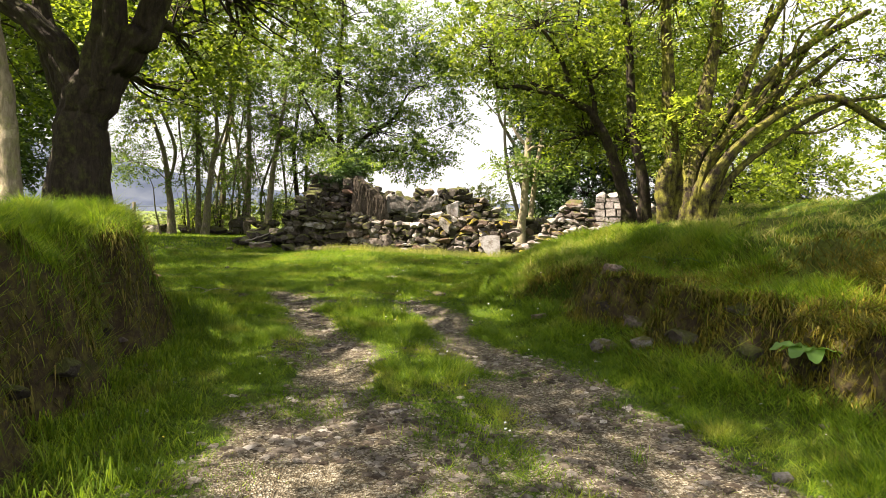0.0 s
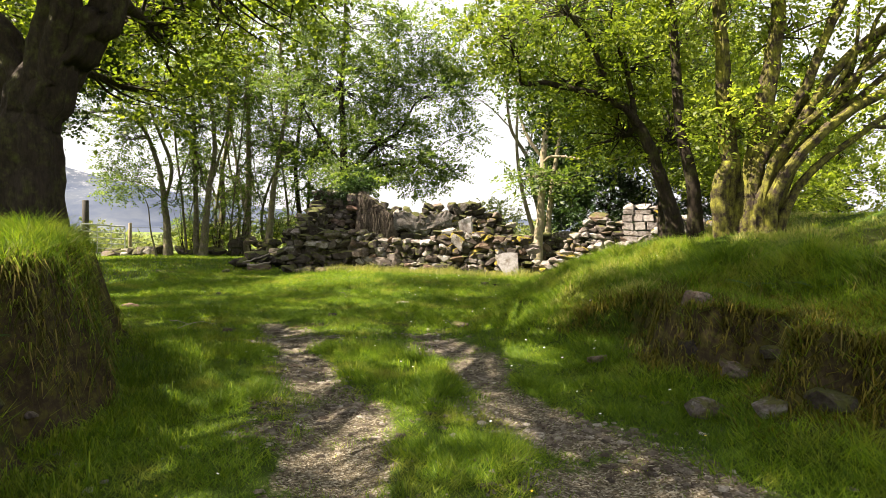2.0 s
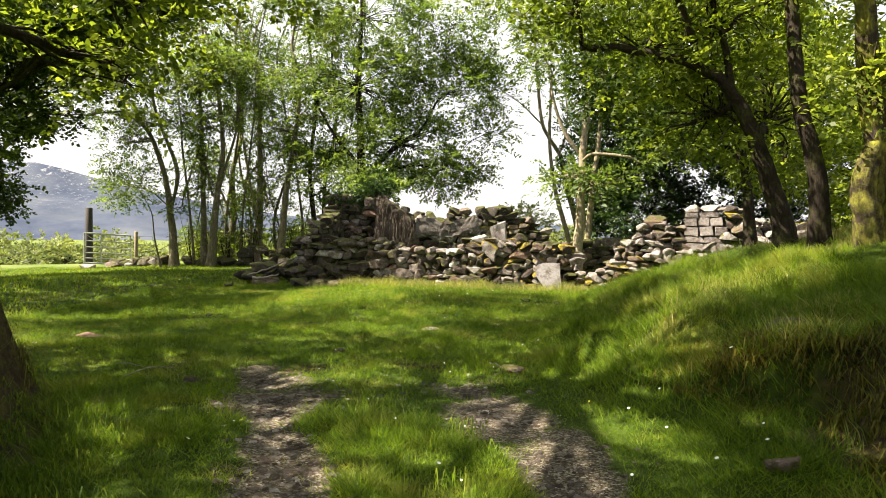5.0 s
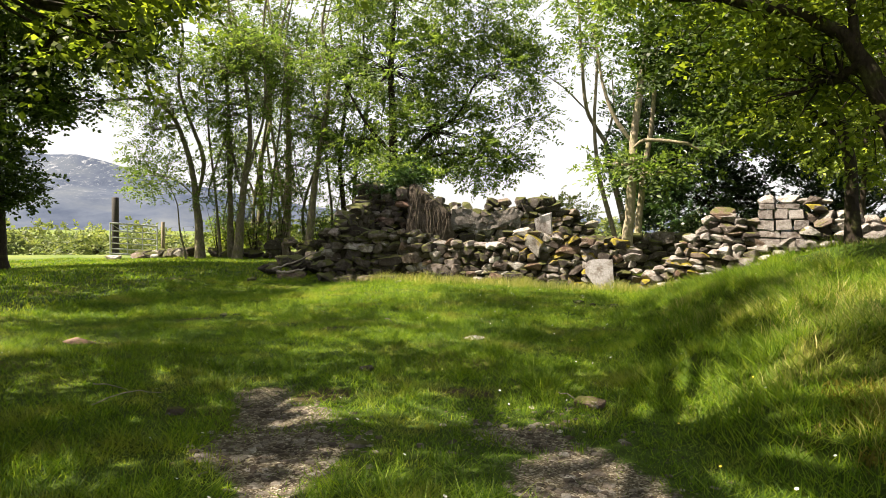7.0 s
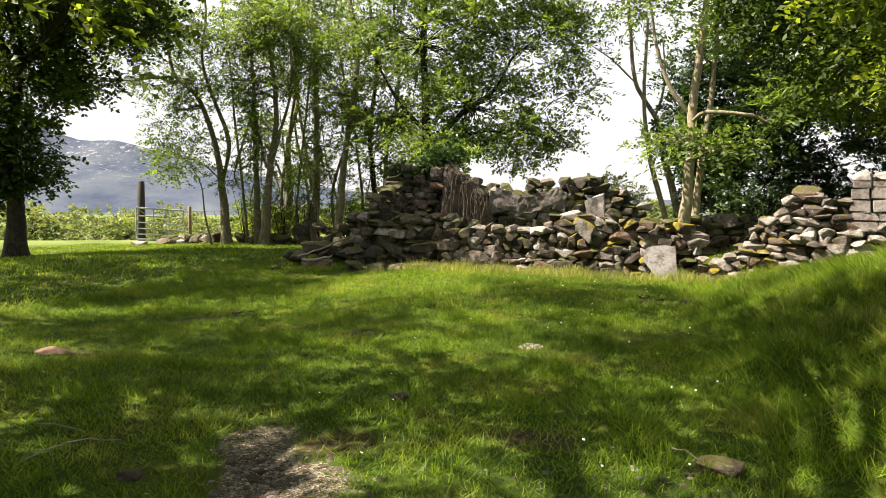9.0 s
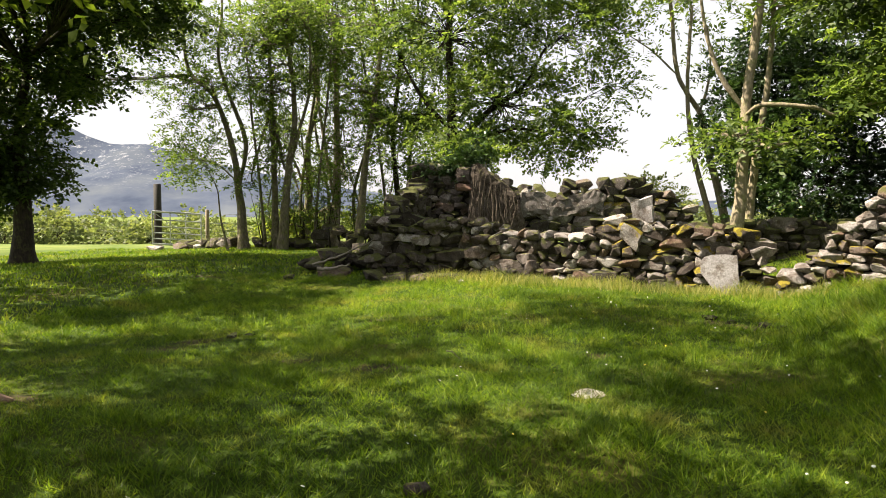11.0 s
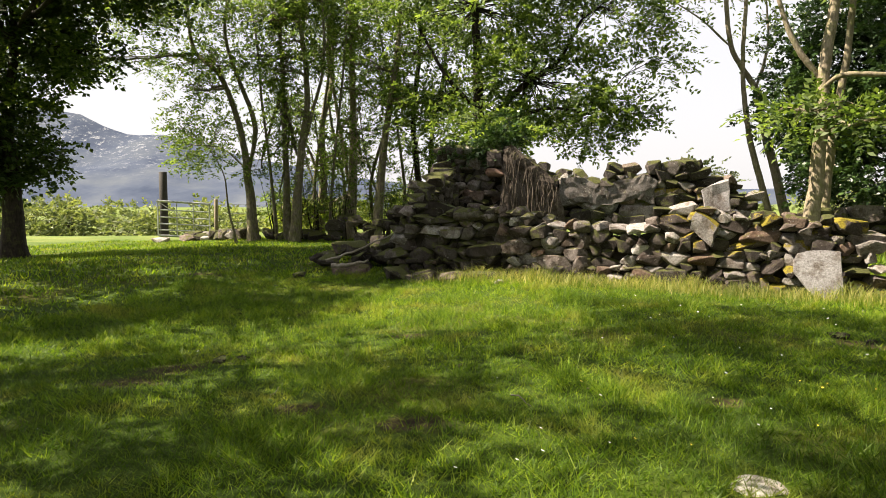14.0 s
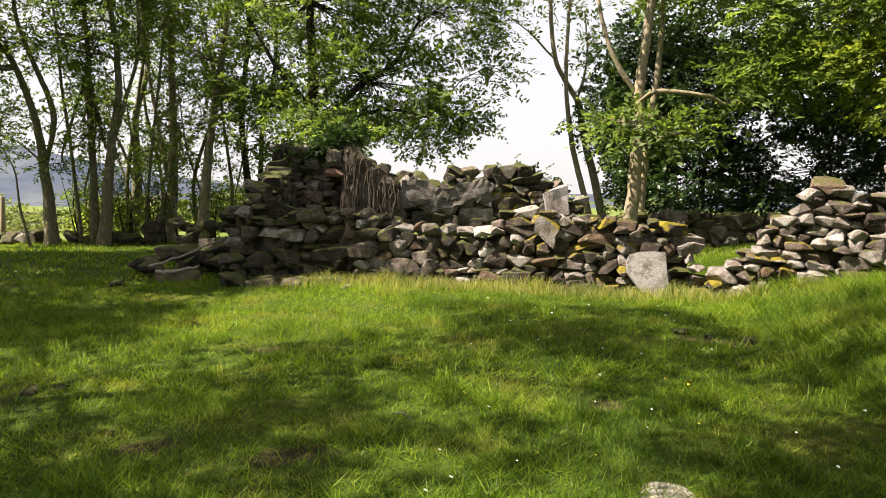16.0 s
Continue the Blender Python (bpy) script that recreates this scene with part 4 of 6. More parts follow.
# big dark tree on the left bank
tree("broadleaf_tree", "large old broadleaf tree with a dark forked trunk on the bank",
     [([G(-4.95, 10.5, -1.1), (-4.95, 10.5, 0.9), (-4.9, 10.5, 2.0), (-4.8, 10.5, 2.75), (-4.35, 10.5, 3.4), (-3.95, 10.5, 4.1), (-3.7, 10.6, 5.2)], 0.47, 0.12),
      ([(-4.85, 10.5, 2.2), (-4.62, 10.35, 3.4), (-4.5, 10.2, 4.4), (-4.6, 10.2, 6.2)], 0.33, 0.12),
      ([(-4.9, 10.5, 2.2), (-5.2, 10.5, 3.28), (-5.66, 10.5, 3.9), (-6.5, 10.6, 4.4)], 0.26, 0.12),
      ([(-4.95, 10.6, 2.3), (-5.5, 10.7, 3.4), (-5.8, 10.9, 4.4)], 0.22, 0.1),
      ([G(-5.35, 10.3, -1.0), (-5.3, 10.3, 0.9), (-5.2, 10.4, 2.0), (-4.95, 10.5, 2.7)], 0.2, 0.18)],
     # visible crown, plus unseen high masses added to shade track and banks
     [((-3.2, 12.2, 4.7), (1.8, 1.1, 0.9), 480, 32), ((-7.6, 9.6, 5.4), (1.4, 1.1, 0.6), 450, 26), ((-1.9, 12.4, 5.0), (1.2, 1.2, 0.8), 160, 12), ((-3.3, 14.1, 6.0), (1.8, 1.0, 0.5), 2000, 44), ((-8.4, 13.0, 5.6), (1.8, 1.3, 0.8), 700, 20), ((-7.0, 8.8, 6.5), (1.2, 1.2, 0.6), 220, 10),
      ((-6.6, 10.2, 6.4), (2.4, 2.4, 1.3), 360, 34), ((-7.4, 11.8, 4.1), (1.8, 1.6, 1.1), 1400, 36), ((-4.4, 12.6, 4.3), (1.3, 1.2, 0.9), 700, 32), ((-4.6, 13.4, 3.4), (0.7, 0.6, 0.5), 260, 12),
      ((-1.4, 8.3, 7.4), (1.5, 1.2, 0.6), 2000, 34), ((-0.6, 10.4, 7.6), (1.3, 1.0, 0.6), 700, 26), ((0.7, 8.9, 7.8), (1.4, 1.2, 0.6), 900, 28), ((-2.3, 9.9, 7.5), (1.3, 1.0, 0.6), 1500, 28), ((-3.1, 8.8, 7.3), (1.2, 0.9, 0.6), 1000, 24), ((-6.2, 4.0, 7.0), (1.2, 1.2, 0.6), 300, 20), ((-2.8, 6.6, 6.9), (1.9, 1.2, 0.7), 1700, 34), ((-3.7, 7.6, 7.0), (1.5, 1.1, 0.6), 1100, 28), ((-4.6, 3.2, 7.0), (2.0, 2.0, 0.7), 1500, 36), ((-2.2, 4.4, 7.0), (2.0, 2.0, 0.8), 1800, 36), ((-4.2, 5.9, 7.0), (1.2, 0.8, 0.5), 900, 24), ((-5.7, 6.6, 7.0), (1.2, 1.0, 0.5), 250, 10), ((-7.7, 7.8, 6.6), (1.6, 1.4, 0.6), 420, 24), ((-0.2, 6.0, 7.4), (1.6, 2.0, 0.6), 1500, 30), ((-7.4, 5.4, 6.6), (1.2, 1.3, 0.6), 850, 26), ((-8.3, 3.2, 6.8), (1.4, 1.6, 0.6), 1700, 34), ((-9.2, 11.0, 5.4), (1.5, 1.4, 0.7), 650, 30)],
     M_BARK_DARK, M_LEAF_OAK, 1, 0.088, 0.28, 0.55, 9, 0.26, 56, 0.16, "dark furrowed trunk with moss", 1.45, 0.82)
tree("slim_tree", "slim pale-barked tree at the field edge", [([G(-5.6, 9.9, -0.1), (-5.72, 10, 2.7), (-5.85, 10, 3.45), (-6.1, 9.9, 6.0)], 0.13, 0.07)],
     [((-6.3, 9.8, 6.6), (1.2, 1.2, 0.8), 400, 16)], M_BARK_ASH, M_LEAF_OAK, 2, 0.09)
tree("broadleaf_tree", "dark leafy tree beyond the grassy bank", [([G(-9.9, 16.2, -0.1), (-9.8, 16.2, 2.2), (-9.5, 16.3, 5.0), (-8.6, 16.6, 7.6)], 0.2, 0.06)],
     # masses above z 7 are unseen, added to dapple the lawn
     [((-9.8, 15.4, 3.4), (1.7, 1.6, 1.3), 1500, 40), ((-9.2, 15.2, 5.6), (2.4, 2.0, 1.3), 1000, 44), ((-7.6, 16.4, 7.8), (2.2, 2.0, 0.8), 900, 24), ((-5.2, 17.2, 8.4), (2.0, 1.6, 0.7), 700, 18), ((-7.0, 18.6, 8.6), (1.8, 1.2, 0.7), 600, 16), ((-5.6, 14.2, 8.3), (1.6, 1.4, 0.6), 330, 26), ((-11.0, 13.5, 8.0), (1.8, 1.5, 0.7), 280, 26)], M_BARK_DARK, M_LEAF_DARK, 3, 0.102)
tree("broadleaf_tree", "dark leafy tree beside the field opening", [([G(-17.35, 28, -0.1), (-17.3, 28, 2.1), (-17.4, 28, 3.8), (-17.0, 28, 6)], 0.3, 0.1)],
     # masses nearer than y 26 are added, mostly unseen, shading lawn and wall
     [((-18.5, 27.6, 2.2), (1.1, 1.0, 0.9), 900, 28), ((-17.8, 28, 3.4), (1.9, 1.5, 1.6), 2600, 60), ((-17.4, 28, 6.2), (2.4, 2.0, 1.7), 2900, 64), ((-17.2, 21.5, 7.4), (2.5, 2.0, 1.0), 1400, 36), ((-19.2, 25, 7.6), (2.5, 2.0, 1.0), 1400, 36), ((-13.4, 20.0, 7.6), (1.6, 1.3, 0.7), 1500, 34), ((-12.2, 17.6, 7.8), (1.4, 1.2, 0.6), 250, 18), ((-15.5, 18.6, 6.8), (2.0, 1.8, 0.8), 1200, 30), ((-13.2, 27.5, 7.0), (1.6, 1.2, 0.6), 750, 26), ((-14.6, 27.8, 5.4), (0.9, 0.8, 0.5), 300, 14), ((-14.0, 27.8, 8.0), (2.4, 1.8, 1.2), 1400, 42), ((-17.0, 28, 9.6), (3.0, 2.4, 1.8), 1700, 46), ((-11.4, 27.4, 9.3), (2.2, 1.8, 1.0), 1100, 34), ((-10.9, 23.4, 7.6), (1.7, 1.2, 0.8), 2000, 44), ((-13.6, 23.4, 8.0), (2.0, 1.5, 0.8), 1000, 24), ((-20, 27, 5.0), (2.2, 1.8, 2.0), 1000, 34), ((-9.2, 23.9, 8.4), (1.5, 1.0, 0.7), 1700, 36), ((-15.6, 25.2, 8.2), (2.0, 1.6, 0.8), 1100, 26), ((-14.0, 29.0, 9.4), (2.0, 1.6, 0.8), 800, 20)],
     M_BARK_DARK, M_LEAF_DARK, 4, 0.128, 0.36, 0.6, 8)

# mossy many-stemmed tree and its neighbours on the right bank
ZB = ground_at(4.3, 12.5) - 0.15
tree("mossy_tree", "old many-stemmed tree with yellow-green mossy bark on the bank",
     [([(4.35, 12.6, ZB), (4.32, 12.6, 2.2), (4.24, 12.6, 3.23), (4.14, 12.6, 4.6), (4.13, 12.6, 6.0)], 0.145, 0.075),
      ([(4.42, 12.5, ZB), (4.5, 12.5, 2.1), (4.73, 12.5, 3.04), (4.95, 12.5, 4.32), (4.95, 12.5, 5.6)], 0.16, 0.09),
      ([(4.55, 12.3, ZB), (4.62, 12.3, 1.9), (5.15, 12.3, 2.83), (5.79, 12.3, 3.81), (6.63, 12.3, 4.51), (7.49, 12.3, 5.02)], 0.105, 0.04),
      ([(4.6, 12.1, ZB), (4.75, 12.0, 2.0), (5.4, 12.0, 2.8), (6.05, 12.0, 3.24), (6.81, 12.0, 3.43), (7.68, 12.0, 3.01), (8.3, 12.0, 2.6)], 0.095, 0.04),
      ([(4.5, 12.4, ZB), (4.6, 12.4, 2.0), (4.81, 12.4, 2.63), (5.26, 12.4, 3.43), (5.61, 12.4, 4.31), (6.06, 12.4, 5.19)], 0.1, 0.05),
      ([(4.6, 12.2, ZB), (4.62, 12.2, 1.9), (4.82, 12.2, 2.52), (5.47, 12.2, 3.21), (6.13, 12.2, 3.8), (7.06, 12.2, 4.5)], 0.075, 0.04),
      ([(4.25, 12.55, ZB), (4.1, 12.5, 1.9), (4.22, 12.5, 2.4)], 0.14, 0.1),
      ([(4.7, 12.4, ZB), (5.05, 12.4, 2.2), (5.7, 12.45, 3.0), (6.4, 12.5, 3.6), (7.2, 12.5, 4.3)], 0.085, 0.03),
      ([(4.62, 12.6, ZB), (4.95, 12.6, 2.3), (5.38, 12.65, 3.2), (5.7, 12.7, 4.2), (6.0, 12.7, 5.2)], 0.08, 0.03),
      ([(4.75, 12.5, ZB), (5.25, 12.5, 2.4), (6.0, 12.6, 3.3), (6.6, 12.65, 4.4), (7.3, 12.6, 5.2)], 0.1, 0.035),
      ([(4.72, 12.15, ZB), (5.15, 12.15, 2.1), (5.9, 12.1, 2.75), (6.9, 12.1, 3.35), (8.0, 12.1, 3.6)], 0.07, 0.025),
      ([(5.5, 12.3, 3.2), (5.9, 12.2, 4.0), (5.95, 12.2, 5.0)], 0.04, 0.015),
      ([(6.1, 12.3, 4.0), (6.3, 12.2, 4.6), (6.9, 12.1, 4.9)], 0.035, 0.012),
      ([(6.0, 12.1, 2.9), (6.6, 12.0, 2.9), (7.4, 12.0, 3.3)], 0.035, 0.012),
      ([(4.55, 12.35, ZB), (4.95, 12.3, 2.1), (5.3, 12.35, 2.6), (5.9, 12.6, 3.1), (6.3, 12.8, 4.2)], 0.14, 0.05)],
     [((4.3, 12.9, 5.3), (1.3, 1.2, 1.2), 1000, 34), ((4.22, 12.5, 3.0), (0.13, 0.13, 0.5), 300, 40), ((5.6, 12.8, 3.3), (0.9, 0.7, 0.6), 420, 26), ((6.9, 12.6, 3.8), (1.0, 0.9, 0.6), 380, 22), ((6.3, 12.3, 5.3), (1.6, 1.4, 0.8), 1100, 40), ((7.6, 12.0, 4.2), (1.1, 1.2, 0.7), 650, 26), ((5.2, 11.2, 6.4), (2.0, 1.8, 0.9), 300, 12), ((5.2, 12.9, 4.4), (0.9, 0.8, 0.6), 260, 16)],
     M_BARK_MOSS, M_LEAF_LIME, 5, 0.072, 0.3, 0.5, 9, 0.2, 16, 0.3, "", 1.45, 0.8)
# darker leaves than the mossy tree's, its own shade put into colour
tree("leaning_tree", "dark tree leaning out over the lawn from the bank",
     [([G(4.0, 13.95, -0.15), (3.86, 13.9, 1.8), (3.59, 13.9, 2.42), (3.23, 13.9, 3.18), (2.82, 13.9, 3.61), (2.15, 13.9, 3.81), (1.26, 13.9, 3.85)], 0.15, 0.04),
      ([(3.23, 13.9, 3.1), (3.1, 13.8, 3.8), (2.7, 13.6, 4.8)], 0.06, 0.03), ([(2.82, 13.9, 3.6), (2.4, 13.6, 4.4), (1.9, 13.4, 5.0)], 0.06, 0.03)],
     [((2.0, 13.8, 5.0), (1.7, 1.5, 1.0), 1500, 50), ((0.9, 13.7, 4.6), (1.0, 1.0, 0.6), 700, 26), ((2.9, 14.0, 4.1), (0.9, 1.0, 0.7), 1000, 30), ((3.1, 14.5, 3.0), (0.9, 0.8, 0.7), 700, 26), ((2.7, 13.1, 6.0), (1.8, 1.6, 0.9), 450, 16), ((4.3, 15.2, 3.2), (1.1, 0.9, 1.1), 1000, 32), ((2.1, 14.3, 3.9), (1.1, 0.9, 0.6), 800, 26), ((5.0, 15.0, 5.2), (1.6, 1.3, 1.2), 800, 30)],
     M_BARK_DARK, M_LEAF_OAK, 6, 0.078, 0.28, 0.5, 9, 0.2, thin=0.56)
# shaded foliage, the shade painted by the dark leaf colour
tree("slim_tree", "dark leafy tree rising behind the bank", [([G(4.7, 16.6, -0.15), (4.6, 16.6, 2.4), (4.2, 16.8, 4.0), (3.7, 17.0, 6.0)], 0.11, 0.04), ([(4.55, 16.6, 2.6), (3.8, 17.2, 3.7), (2.8, 18.0, 4.5)], 0.06, 0.025)],
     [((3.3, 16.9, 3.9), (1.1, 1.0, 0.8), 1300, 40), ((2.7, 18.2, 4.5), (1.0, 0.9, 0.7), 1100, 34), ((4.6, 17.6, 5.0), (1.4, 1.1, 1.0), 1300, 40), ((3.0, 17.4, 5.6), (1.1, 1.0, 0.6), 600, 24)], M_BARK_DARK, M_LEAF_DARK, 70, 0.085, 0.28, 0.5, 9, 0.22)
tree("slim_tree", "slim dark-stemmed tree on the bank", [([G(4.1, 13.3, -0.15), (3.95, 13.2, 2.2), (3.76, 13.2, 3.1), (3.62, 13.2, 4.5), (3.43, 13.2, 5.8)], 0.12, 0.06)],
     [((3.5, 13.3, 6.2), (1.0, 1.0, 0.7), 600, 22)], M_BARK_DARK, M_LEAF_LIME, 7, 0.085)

# ash with two stems beside the doorway, and thin trees behind
tree("ash_tree", "two-stemmed ash with pale smooth trunks rising behind the wall",
     [([(3.62, 27.2, 0.1), (3.69, 27.3, 1.15), (3.81, 27.3, 2.98), (3.8, 27.3, 4.31), (4.01, 27.3, 6.29), (4.12, 27.3, 8.2), (4.3, 27.3, 11.5)], 0.2, 0.05),
      ([(3.75, 27.5, 0.1), (4.05, 27.7, 1.2), (4.25, 27.8, 3.03), (4.48, 27.8, 4.83), (4.57, 27.8, 7.2)], 0.14, 0.06),
      ([(3.8, 27.2, 3.9), (4.15, 26.8, 4.1), (5.16, 26.5, 3.95), (5.63, 26.5, 3.77), (6.57, 26.5, 4.05), (7.52, 26.4, 4.2)], 0.07, 0.025),
      ([(3.78, 27.3, 4.04), (3.23, 27.3, 4.82), (2.86, 27.3, 5.86), (2.6, 27.3, 7.2)], 0.08, 0.03)],
     [((4.4, 27.6, 9.4), (2.2, 2.0, 1.4), 1300, 46), ((5.5, 27.4, 11.6), (2.6, 2.0, 1.3), 1000, 34), ((2.6, 27.3, 7.6), (0.8, 0.7, 0.7), 200, 12), ((9.0, 27, 9.6), (2.4, 1.8, 1.6), 1200, 36), ((7.0, 26.3, 4.5), (1.5, 1.1, 0.6), 850, 30), ((7.8, 25.8, 5.8), (1.9, 1.5, 0.8), 1100, 34), ((3.4, 26.6, 3.3), (0.75, 0.6, 0.28), 170, 10), ((4.9, 26.9, 3.2), (0.6, 0.5, 0.3), 130, 9), ((5.2, 27.2, 6.8), (1.3, 1.2, 0.8), 600, 24), ((8.8, 25.5, 7.0), (2.0, 1.6, 1.0), 900, 28)],
     M_BARK_ASH, M_LEAF_ASH, 8, 0.155, 0.45, 0.38, 9, 0.28)
tree("slim_tree", "slender forked tree against the bright sky",
     [([(4.5, 32.6, 0.0), (4.29, 32.4, 1.06), (3.69, 32.4, 3.28), (3.46, 32.4, 5.2), (3.49, 32.4, 8.2)], 0.13, 0.05),
      ([(5.0, 32.8, 0.0), (4.82, 32.8, 1.15), (4.2, 32.8, 3.51), (3.93, 32.8, 4.76), (3.22, 32.8, 5.99), (2.94, 32.8, 8.4), (2.7, 32.8, 11.5)], 0.16, 0.04),
      ([(3.9, 32.8, 4.8), (4.2, 32.8, 6.0), (4.1, 32.8, 7.6)], 0.06, 0.02), ([(3.22, 32.8, 6.0), (2.3, 32.8, 6.9), (1.3, 32.8, 7.6)], 0.04, 0.012)],
     [((3.0, 32.6, 10.6), (2.0, 1.6, 1.4), 520, 30), ((3.4, 32.6, 8.4), (1.6, 1.2, 0.9), 200, 18), ((1.9, 32.6, 7.2), (0.9, 0.8, 0.7), 90, 10), ((4.3, 32.8, 6.6), (0.8, 0.7, 0.8), 110, 10)],
     M_BARK_ASH, M_LEAF_ASH, 9, 0.14, 0.4, 0.38, 7, 0.28)

# big tree behind the gable
tree("broadleaf_tree", "dense leafy tree growing behind the ruined gable",
     [([(-4.5, 33, -0.1), (-4.49, 33, 1.95), (-4.45, 33, 4.25), (-4.5, 33, 6.68), (-4.53, 33, 9.0), (-4.4, 33, 12.0)], 0.27, 0.06),
      ([(-4.45, 33, 3.7), (-2.96, 33, 5.16), (-1.9, 33, 5.89), (-1.2, 33, 7.13)], 0.12, 0.04),
      ([(-4.45, 33, 3.2), (-3.3, 32.6, 4.0), (-2.2, 32.3, 4.3), (-1.0, 32.2, 4.1)], 0.09, 0.03),
      ([(-4.5, 33, 4.4), (-5.5, 33, 5.5), (-6.4, 33.4, 7.0)], 0.1, 0.04)],
     [((-2.6, 32.8, 5.1), (2.2, 1.8, 1.4), 1900, 64), ((-0.8, 32.3, 4.0), (1.3, 1.2, 1.0), 900, 30), ((-4.6, 33, 7.6), (2.8, 2.2, 1.5), 1600, 54), ((-6.0, 33.6, 4.4), (1.4, 1.3, 1.3), 700, 26),
      ((-0.4, 32.4, 7.2), (2.0, 1.6, 1.4), 1200, 42), ((0.9, 32.2, 5.6), (0.8, 0.7, 0.8), 170, 12), ((0.75, 32, 3.9), (0.25, 0.3, 0.35), 50, 4), ((-4.2, 31.8, 3.7), (1.2, 0.8, 0.8), 600, 22), ((-3.4, 30.3, 3.2), (0.7, 0.6, 0.45), 240, 12),
      ((-4.2, 33, 10.6), (3.0, 2.4, 1.6), 1500, 46), ((-0.6, 32.8, 10.2), (2.2, 1.8, 1.6), 1100, 36), ((1.2, 32.6, 9.0), (1.2, 1.0, 1.0), 260, 16), ((-2.2, 32.8, 8.2), (1.6, 1.4, 1.0), 700, 26)],
     M_BARK_DARK, M_LEAF_ASH, 10, 0.13, 0.38, 0.45, 8, 0.29, 12, thin=1.1)

# thin trees along the old field wall
def row_tree(seed, label, stems, masses, bark=M_BARK_GREY, airy=11):
    """A thin tree of the field wall: its stems run on upwards into an open, airy crown."""
    g = np.random.default_rng(900 + seed)
    tall = []
    for pts, r0, r1 in stems:
        x, y, z = pts[-1]
        if z > 6:
            pts = pts + [(x + g.uniform(-0.5, 0.5), y + g.uniform(-0.4, 0.4), 9.8), (x + g.uniform(-0.8, 0.8), y, g.uniform(11.5, 13.0))]
            r1 = 0.03
        tall.append((pts, r0, r1))
    tx, ty, _ = stems[0][0][-1]
    for i in range(airy):
        z = g.uniform(2.6, 12.8)
        w = 0.7 + 0.1 * z
        masses = masses + [((tx + g.uniform(-1, 1) * w, ty + g.uniform(-1, 0.8) * w, z), (g.uniform(0.6, 1.1), 0.8, g.uniform(0.3, 0.6)), int(g.uniform(70, 130)), 8)]
    return tree("field_tree", label, tall, masses, bark, M_LEAF_ASH, seed, 0.118, 0.38, 0.42, 8, 0.27, 9, 0.08, thin=0.95)


row_tree(11, "thin leaning tree by the field gate", [([G(-12.95, 34.2, -0.1), (-13.1, 34.2, 2.4), (-13.38, 34.2, 4.2), (-14.1, 34.2, 6.0), (-15.2, 34.2, 7.2)], 0.17, 0.05), ([(-13.1, 34.2, 2.5), (-12.81, 34.2, 4.22), (-13.37, 34.2, 5.81), (-13.9, 34.2, 7.6)], 0.12, 0.05), ([(-13.15, 34.2, 2.6), (-14.2, 34.3, 3.4), (-15.6, 34.6, 3.6)], 0.045, 0.015)],
         [((-16.8, 33, 8.2), (1.5, 1.2, 0.9), 700, 30), ((-14.8, 33, 8.6), (1.4, 1.2, 0.9), 600, 26), ((-17.8, 32.2, 6.4), (0.9, 0.8, 0.6), 260, 14), ((-15.4, 34.3, 6.6), (1.6, 1.3, 0.9), 520, 24), ((-13.4, 34.3, 8.4), (1.8, 1.5, 0.9), 600, 24), ((-15.7, 34.8, 3.2), (1.1, 0.8, 0.6), 330, 15), ((-14.4, 34.4, 4.2), (1.2, 0.9, 0.6), 220, 14)])
row_tree(12, "thin tree with an ivy-clad stem", [([G(-11.75, 34.5, -0.1), (-11.77, 34.5, 3.37), (-11.85, 34.5, 6.1), (-11.9, 34.5, 8.4)], 0.13, 0.06)], [((-12.0, 34.5, 8.6), (1.5, 1.4, 0.8), 520, 22), ((-11.8, 34.4, 4.6), (0.22, 0.22, 1.4), 420, 40), ((-12.6, 34.0, 6.6), (1.0, 1.0, 0.7), 200, 12)])
row_tree(13, "thin grey-stemmed tree on the wall line", [([G(-11.2, 33.8, -0.1), (-10.99, 33.8, 2.79), (-10.72, 33.8, 4.75), (-10.77, 33.8, 6.68), (-11.08, 33.8, 8.6)], 0.17, 0.06), ([(-10.95, 33.8, 2.9), (-10.5, 33.8, 4.4), (-10.0, 33.8, 6.4)], 0.08, 0.03)], [((-10.9, 33.8, 8.8), (1.8, 1.6, 0.9), 640, 26), ((-9.8, 33.6, 6.8), (1.0, 1.0, 0.7), 260, 14), ((-11.6, 33.6, 6.0), (0.9, 0.8, 0.6), 140, 10)])
row_tree(14, "crooked grey tree behind the wall line", [([G(-11.66, 37.5, -0.1), (-11.41, 37.5, 2.41), (-11.48, 37.5, 4.29), (-11.04, 37.5, 6.17), (-11, 37.5, 8)], 0.19, 0.06), ([(-11.5, 37.5, 1.99), (-12.0, 37.5, 3.45), (-12.6, 37.5, 4.5)], 0.08, 0.03)], [((-11.1, 37.5, 8.2), (2.0, 1.6, 1.0), 520, 22), ((-12.6, 37.5, 5.2), (0.9, 0.9, 0.7), 180, 12)])
row_tree(15, "tall straight grey-barked tree", [([G(-9.85, 36, -0.1), (-9.65, 36, 2.96), (-9.66, 36, 5.52), (-9.72, 36, 8.8)], 0.2, 0.09), ([(-9.8, 36.2, 1.4), (-10.2, 36.4, 3.6), (-10.5, 36.4, 5.5), (-10.8, 36.4, 7.4)], 0.09, 0.04)], [((-9.7, 36, 9.4), (2.2, 1.8, 1.0), 700, 26), ((-8.8, 35.6, 6.6), (1.0, 1.0, 0.8), 300, 14), ((-10.9, 36, 7.2), (1.0, 1.0, 0.8), 240, 12)], M_BARK_ASH)
